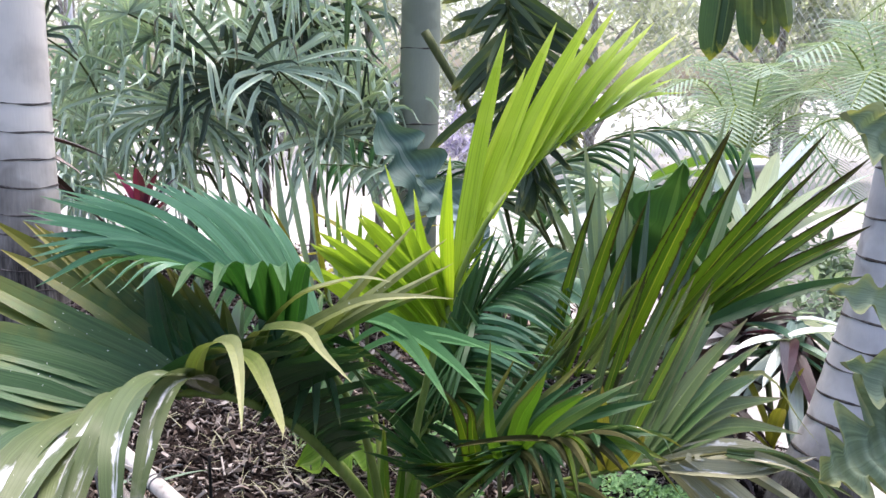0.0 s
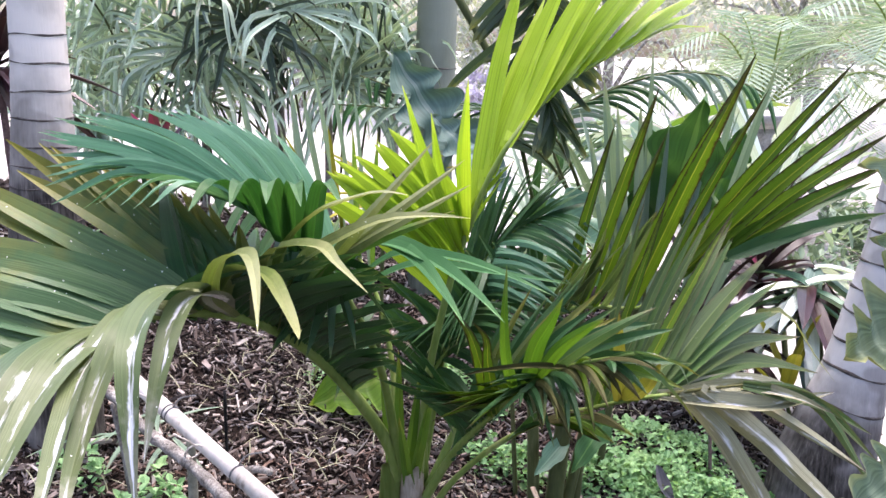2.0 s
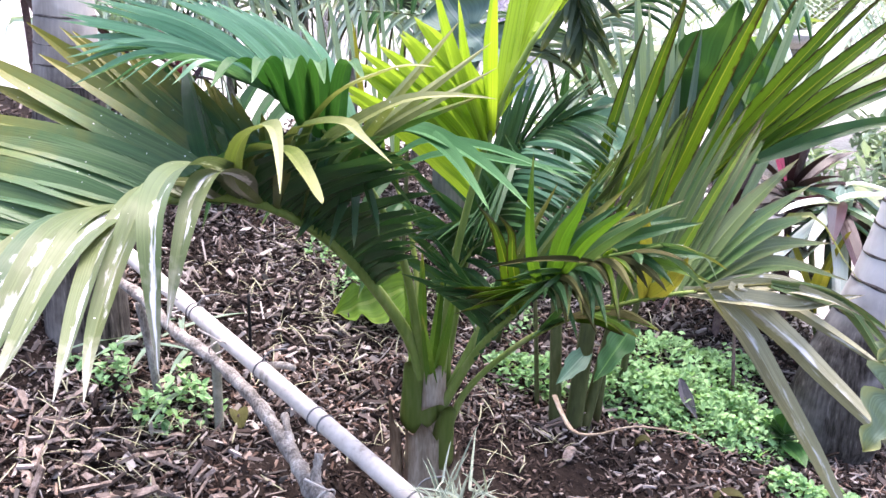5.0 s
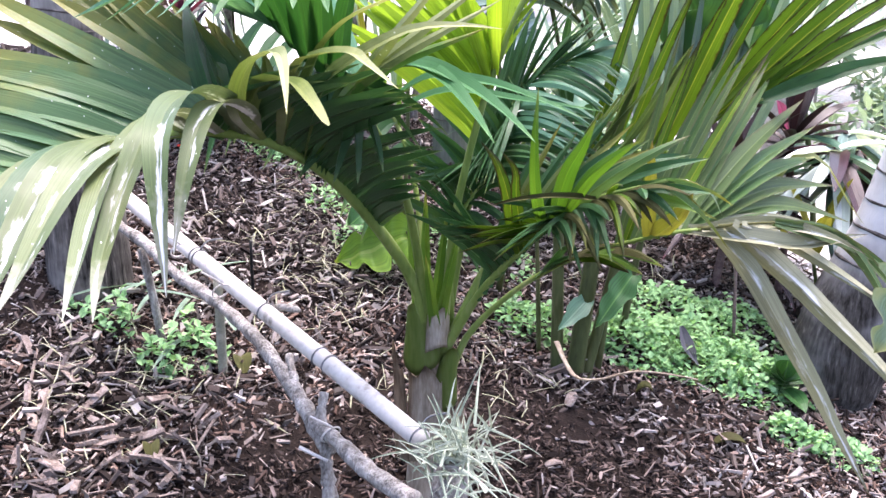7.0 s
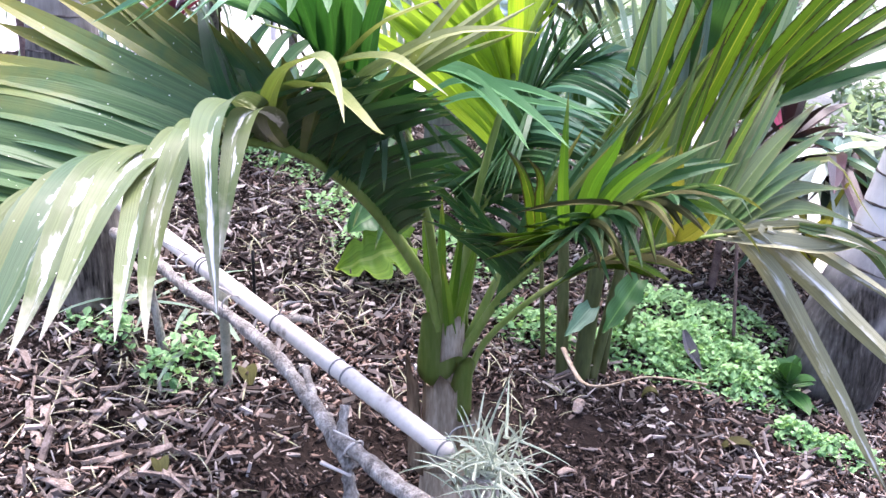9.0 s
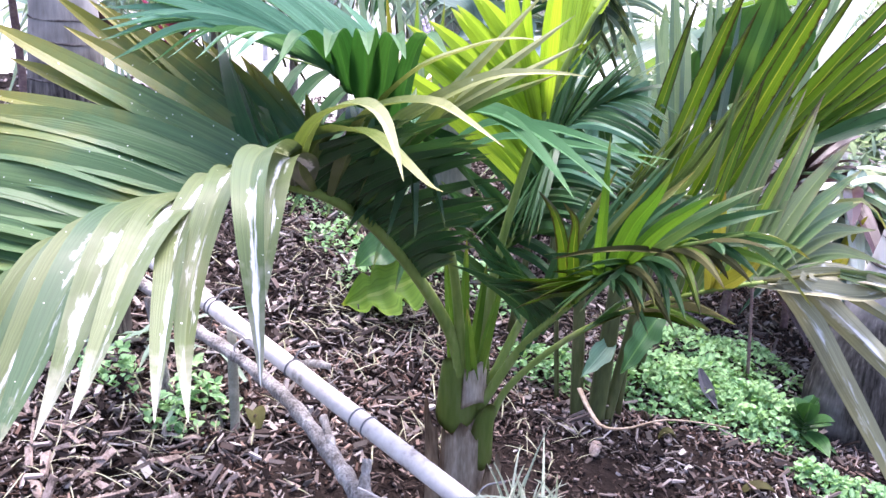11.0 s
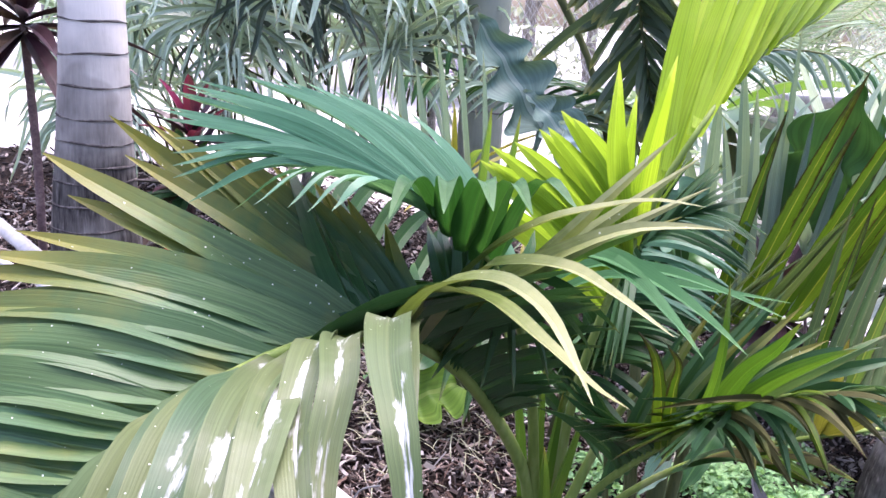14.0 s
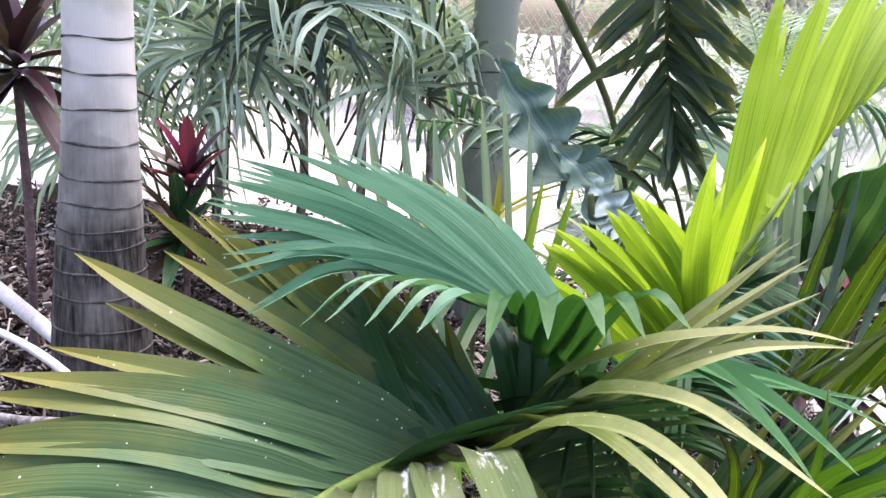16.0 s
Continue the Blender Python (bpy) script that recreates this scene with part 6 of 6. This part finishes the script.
# ---- weeds ----
def weeds(name, spots, label, seed, size=(0.012, 0.028)):
    """Low soft weeds: many small round leaves on thin stems."""
    g = random.Random(seed)
    s = Sheet()
    for cx, cy, rx, ry, count, height in spots:
        for _ in range(count):
            a, r = g.uniform(0, 6.3), math.sqrt(g.random())
            x, y = cx + rx * r * math.cos(a), cy + ry * r * math.sin(a)
            bump = 0.5 + 0.5 * noise.noise(Vector((x * 14, y * 14, 1.0)))
            z = ground_z(x, y) + 1.9 * height * (1 - r * r * 0.8) * g.uniform(0.25, 1.0) ** 0.6 * (0.15 + 1.1 * bump)
            ln = g.uniform(*size)
            q, e = g.uniform(0, 6.3), g.uniform(-0.5, 1.0)
            d = np.array((math.cos(q) * math.cos(e), math.sin(q) * math.cos(e), math.sin(e)))
            root = np.array((x, y, z))
            s.blade(blade_line(root, root + d * ln, (0, 0, 0.1 * ln), 3), np.cross(d, (0, 0, 1.0)), ln * 0.85, fold=0.2, shape="oval")
    return tagged(new(name, s.mesh(name, M_WEED)), label, "weeds", kind="stuff")


weeds("ground_cover", [(0.517, 2.95, 0.16, 0.14, 988, 0.09), (0.702, 3.0, 0.2, 0.17, 1178, 0.09), (0.868, 3.0, 0.16, 0.16, 912, 0.08), (0.653, 3.25, 0.24, 0.15, 798, 0.08), (1.004, 2.75, 0.1, 0.07, 285, 0.05), (1.15, 2.75, 0.12, 0.07, 266, 0.05), (0.852, 3.3, 0.2, 0.15, 494, 0.07), (0.179, 2.85, 0.14, 0.1, 418, 0.08), (-0.025, 3.2, 0.2, 0.15, 380, 0.08)], "bright green ground cover spreading over the mulch", 61)
weeds("ground_cover", [(-0.876, 2.18, 0.06, 0.05, 70, 0.1), (-0.703, 2.1, 0.07, 0.05, 80, 0.07), (-0.634, 2.2, 0.07, 0.05, 60, 0.07), (-0.697, 2.2, 0.05, 0.04, 30, 0.1), (-0.985, 2.2, 0.05, 0.04, 30, 0.05)], "small green weeds growing by the stakes", 62, (0.015, 0.032))
weeds("ground_cover", [(-0.798, 3.5, 0.25, 0.12, 420, 0.06), (-0.565, 3.2, 0.12, 0.1, 160, 0.06), (-0.37, 2.95, 0.15, 0.1, 160, 0.07)], "green weeds beyond the mulch heap", 63)

def straw(spots, label, seed):
    """Dry fibres lying tangled on the mulch."""
    g = random.Random(seed)
    s = Sheet()
    for cx, cy, r, count in spots:
        for _ in range(count):
            x, y, a = cx + g.gauss(0, r), cy + g.gauss(0, r), g.uniform(0, 6.3)
            ln = g.uniform(0.04, 0.11)
            p = np.array((x, y, ground_z(x, y) + g.uniform(0.015, 0.04)))
            d = np.array((math.cos(a), math.sin(a), 0.0)) * ln
            q = p + d
            q[2] = ground_z(q[0], q[1]) + g.uniform(0.015, 0.04)
            s.blade(blade_line(p, q, (g.uniform(-0.08, 0.08) * ln, g.uniform(-0.08, 0.08) * ln, 0.006), 6), np.cross(d, (0, 0, 1.0)), g.uniform(0.002, 0.005), fold=0.3, shape="strap")
    return tagged(new("straw", s.mesh("straw", M_DRY)), label, "leaf litter", kind="stuff")


straw(((-0.75, 2.05, 0.14, 90), (-0.45, 2.9, 0.22, 150), (-0.25, 2.75, 0.2, 80), (0.5, 3.3, 0.2, 80), (-0.9, 1.8, 0.2, 70), (-0.55, 3.3, 0.25, 160), (0.1, 2.45, 0.18, 50)), "dry pale fibres tangled on the mulch", 64)

# ---- dead leaf base and litter on the mulch ----
curl = thing("fallen_leaf_base", (0.367, 2.5, 0.127), "curled pale brown fallen leaf stalk on the mulch", "leaf litter")
part("blade", rod([(0.281, 2.6, 0.225), (0.311, 2.56, 0.183), (0.348, 2.52, 0.155), (0.412, 2.5, 0.164), (0.504, 2.5, 0.198), (0.596, 2.5, 0.201), (0.681, 2.5, 0.193)], 0.012, 0.005, 20, 8, 0.4, 0.1), M_SHEATH, curl)
for k, (px, py, w, h) in enumerate([(0.548, 2.717, 0.04, 0.05), (-0.529, 2.207, 0.05, 0.08), (0.724, 2.867, 0.06, 0.09), (0.797, 2.594, 0.05, 0.1), (-0.588, 1.803, 0.04, 0.06)]):
    s = Sheet()
    p = np.array((px, py, ground_z(px, py) + 0.02))
    d = np.array((math.cos(k * 2.1), math.sin(k * 2.1), 0.15))
    s.blade(blade_line(p - d * h / 2, p + d * h / 2, (0, 0, 0.03), 6), np.cross(d, (0, 0, 1.0)), w, fold=0.5, shape="oval")
    tagged(new("bark_flake", s.mesh("bark_flake", M_BROWN)), "curled brown bark flake on the mulch", "leaf litter", "bark flakes")

dead = thing("dead_leaf", (0.671, 2.93, ground_z(0.671, 2.93)), "curled dark grey dead leaf lying on the ground cover", "leaf litter")
leaflet(dead, [(0.651, 2.96, 0.166), (0.671, 2.93, 0.116), (0.711, 2.88, 0.066)], 0.042, M_DEAD, (0.3, -0.7, 0.6), 0.5, "oval")
part("stalk", rod([on_ground(0.671, 2.93), (0.671, 2.93, 0.116)], 0.004, 0.003, 4, 5), M_STALK, dead)

# fallen yellowed blades beside the trunk
for k in range(10):
    x, y = -0.932, 2.300
    x, y = x + rnd.uniform(-0.2, 0.3), y + rnd.uniform(-0.15, 0.25)
    s = Sheet()
    a = rnd.uniform(0, 6.3)
    p = np.array((x, y, ground_z(x, y) + 0.03))
    d = np.array((math.cos(a), math.sin(a), 0.12)) * 0.16
    s.blade(blade_line(p - d, p + d, (0, 0, 0.03), 8), np.cross(d, (0, 0, 1.0)), 0.02, fold=0.4)
    tagged(new("palm_litter", s.mesh("palm_litter", M_GREY)), "pale fallen palm leaflet on the ground", "leaf litter", "fallen leaflets")
for k, (x, y) in enumerate([(-1.274, 3.308), (-1.265, 3.174), (-1.16, 3.219), (-1.25, 3.168)]):
    fl = thing("red_flower", on_ground(x, y), "small red flower low on the ground", "flower", "red flowers")
    for q in range(6):
        s = Sheet()
        a = q * 1.05 + k
        p = np.array((x, y, ground_z(x, y) + 0.05))
        d = np.array((math.cos(a), math.sin(a), 0.5))
        s.blade(blade_line(p, p + d * 0.03, (0, 0, 0.005), 3), np.cross(d, (0, 0, 1.0)), 0.024, shape="oval")
        part("petal", s.mesh("petal", M_RED), M_RED, fl)

# ---- fence and distance ----
fence = thing("chain_link_fence", (0.0, 8.5, ground_z(0, 8.5)), "grey chain link fence behind the garden", "fence")
fz = ground_z(0, 8.5)
verts, faces = [], []
for k in range(150):
    for sgn in (1, -1):
        x = -4.5 + k * 0.06
        line = [np.array((x + sgn * 0.03 * (j % 2), 8.5 + 0.004 * sgn * (1 - 2 * (j % 2)), fz + 0.1 + 0.045 * j)) for j in range(50)]
        for j in range(49):
            b0 = len(verts)
            for p in (line[j], line[j + 1]):
                verts += [tuple(p + np.array((0.0022, 0, 0))), tuple(p + np.array((-0.0011, 0.002, 0))), tuple(p + np.array((-0.0011, -0.002, 0)))]
            faces += [(b0, b0 + 1, b0 + 4, b0 + 3), (b0 + 1, b0 + 2, b0 + 5, b0 + 4), (b0 + 2, b0, b0 + 3, b0 + 5)]
wire = bpy.data.meshes.new("wire_mesh")
wire.from_pydata(verts, [], faces)
wire.materials.append(M_WIRE)
part("wire_mesh", wire, M_WIRE, fence)
for x in (-4.4, -2.6, 4.4):
    part("post", rod([(x, 8.52, fz - 0.1), (x, 8.52, fz + 2.4)], 0.025, 0.025, 2, 10), M_WIRE, fence)


def shrub(name, at, height, spread, count, leaf, mat, label, seed, limbs=5, stuff=False):
    """A tree or bush: tapered trunk, limbs, and a ragged crown of many leaves in clumps with gaps."""
    g = random.Random(seed)
    th = thing(name, tuple(at), label, "tree" if name == "tree" else "bush")
    at = np.array(at, float)
    part("trunk", rod([at - np.array((0, 0, 0.1)), at + np.array((0.05, 0, height * 0.35)), at + np.array((0, 0.05, height * 0.75))], 0.02 * height, 0.006 * height, 10, 8, 1.0, 0.08), M_BRANCH, th)
    s = Sheet()
    for k in range(limbs * 3):
        a = g.uniform(0, 6.3)
        z = g.uniform(0.12, 0.95)
        r = spread * g.uniform(0.25, 1.0) * math.sin(math.pi * min(0.95, 0.25 + 0.7 * z))
        c = at + np.array((r * math.cos(a), r * math.sin(a), height * z))
        if k < limbs:
            part("limb", rod([at + np.array((0, 0, height * z * 0.5)), (at + c) / 2 + np.array((0, 0, height * 0.2)), c], 0.008 * height, 0.003 * height, 6, 6), M_BRANCH, th)
        size = spread * g.uniform(0.22, 0.42)
        for _ in range(count // (limbs * 3)):
            d = unit(np.array([g.gauss(0, 1) for _ in range(3)]))
            p = c + d * size * g.random() ** 0.5
            q = unit(np.array([g.gauss(0, 1), g.gauss(0, 1), g.gauss(-0.2, 0.7)]))
            ln = leaf * g.uniform(0.6, 1.3)
            s.blade(blade_line(p, p + q * ln, (0, 0, 0), 2), np.cross(q, (0.3, 0.2, 1.0)), ln * 0.45, shape="oval")
    part("crown", s.mesh("crown", mat), mat, th)
    return th


# their pale leaf colour stands in for haze over the trees
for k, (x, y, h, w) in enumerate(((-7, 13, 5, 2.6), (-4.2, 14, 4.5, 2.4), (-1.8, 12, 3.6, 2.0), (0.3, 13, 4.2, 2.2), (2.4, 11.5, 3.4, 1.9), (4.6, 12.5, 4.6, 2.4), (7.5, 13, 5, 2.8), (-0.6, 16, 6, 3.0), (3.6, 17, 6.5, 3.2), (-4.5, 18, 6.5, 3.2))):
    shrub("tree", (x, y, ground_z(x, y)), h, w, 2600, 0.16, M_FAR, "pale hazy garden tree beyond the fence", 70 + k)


def feather_palm(at, height, count, length, mat, label, seed):
    g = random.Random(seed)
    th = thing("feather_palm", tuple(at), label, "palm")
    at = np.array(at, float)
    top = at + np.array((0, 0, height))
    part("trunk", rod([at - np.array((0, 0, 0.1)), (at + top) / 2, top], 0.07, 0.05, 8, 10), M_BRANCH, th)
    for k in range(count):
        a = k * 2.4 + g.uniform(-0.3, 0.3)
        e = 1.2 - 1.3 * k / count
        out = np.array((math.cos(a), math.sin(a), 0))
        end = top + out * length * math.cos(e) * 0.9 + np.array((0, 0, length * (math.sin(e) - 0.35)))
        mid = top + out * length * 0.45 * math.cos(e) + np.array((0, 0, length * 0.55 * math.sin(e) + 0.05))
        line = spline([top, mid, end], 26)
        bm = bmesh.new()
        tube_into(bm, line, [0.012 - 0.009 * j / 26 for j in range(27)], 5)
        st = part("frond", bm, M_PETIOLE, th)
        s = Sheet()
        for j in range(4, 27):
            ahead = unit(line[j] - line[j - 1])
            side = unit(np.cross(ahead, (0, 0, 1.0)))
            for sg in (1, -1):
                ln = 0.3 * length * math.sin(math.pi * min(1, (j - 2) / 26)) + 0.08
                s.blade(blade_line(line[j], line[j] + (sg * side * 0.85 + ahead * 0.45) * ln + np.array((0, 0, -0.25 * ln)), (0, 0, 0.06 * ln), 4), ahead, 0.022, shape="taper")
        part("foliage", s.mesh("foliage", mat), mat, st)
    return th


# palms and bushes whose brightness is partly painted into the leaf colour
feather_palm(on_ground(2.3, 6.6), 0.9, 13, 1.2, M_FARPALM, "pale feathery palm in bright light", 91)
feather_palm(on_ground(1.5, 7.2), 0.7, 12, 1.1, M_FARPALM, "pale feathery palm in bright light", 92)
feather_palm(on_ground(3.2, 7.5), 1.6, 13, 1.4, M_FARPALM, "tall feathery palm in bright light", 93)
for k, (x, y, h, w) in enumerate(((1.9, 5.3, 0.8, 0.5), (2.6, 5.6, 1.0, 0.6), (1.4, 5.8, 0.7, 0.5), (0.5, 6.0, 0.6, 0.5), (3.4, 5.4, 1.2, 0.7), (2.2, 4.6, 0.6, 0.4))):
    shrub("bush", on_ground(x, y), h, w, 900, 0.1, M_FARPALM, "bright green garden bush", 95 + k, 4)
shrub("flower_bush", (-0.89, 9.4, ground_z(-0.89, 9.4)), 0.9, 0.5, 1200, 0.07, M_LAVENDER, "hazy lavender flowering bush behind the fence", 110, 4)
bath = thing("bird_bath", (1.204, 5.2, 0.934), "pale stone bird bath on a pedestal", "bird bath")


def turned(profile, at, seg=28):
    bm = bmesh.new()
    rows = [[bm.verts.new((at[0] + r * math.cos(a), at[1] + r * math.sin(a), at[2] + z)) for a in np.linspace(0, 2 * math.pi, seg, endpoint=False)] for r, z in profile]
    for a, b in zip(rows, rows[1:]):
        for k in range(seg):
            bm.faces.new((a[k], a[(k + 1) % seg], b[(k + 1) % seg], b[k])).smooth = True
    bm.faces.new(rows[0][::-1])
    bm.faces.new(rows[-1])
    return bm


bx, by, bz = (1.207, 5.2, 1.126)
part("pedestal", turned([(0.1, ground_z(bx, by) - bz), (0.09, -0.4), (0.05, -0.3), (0.05, -0.1), (0.08, -0.05)], (bx, by, bz)), M_STONE, bath)
part("bowl", turned([(0.08, -0.05), (0.17, -0.02), (0.2, 0.02), (0.19, 0.03), (0.14, 0.0), (0.02, -0.015)], (bx, by, bz)), M_GRAVEL, bath)
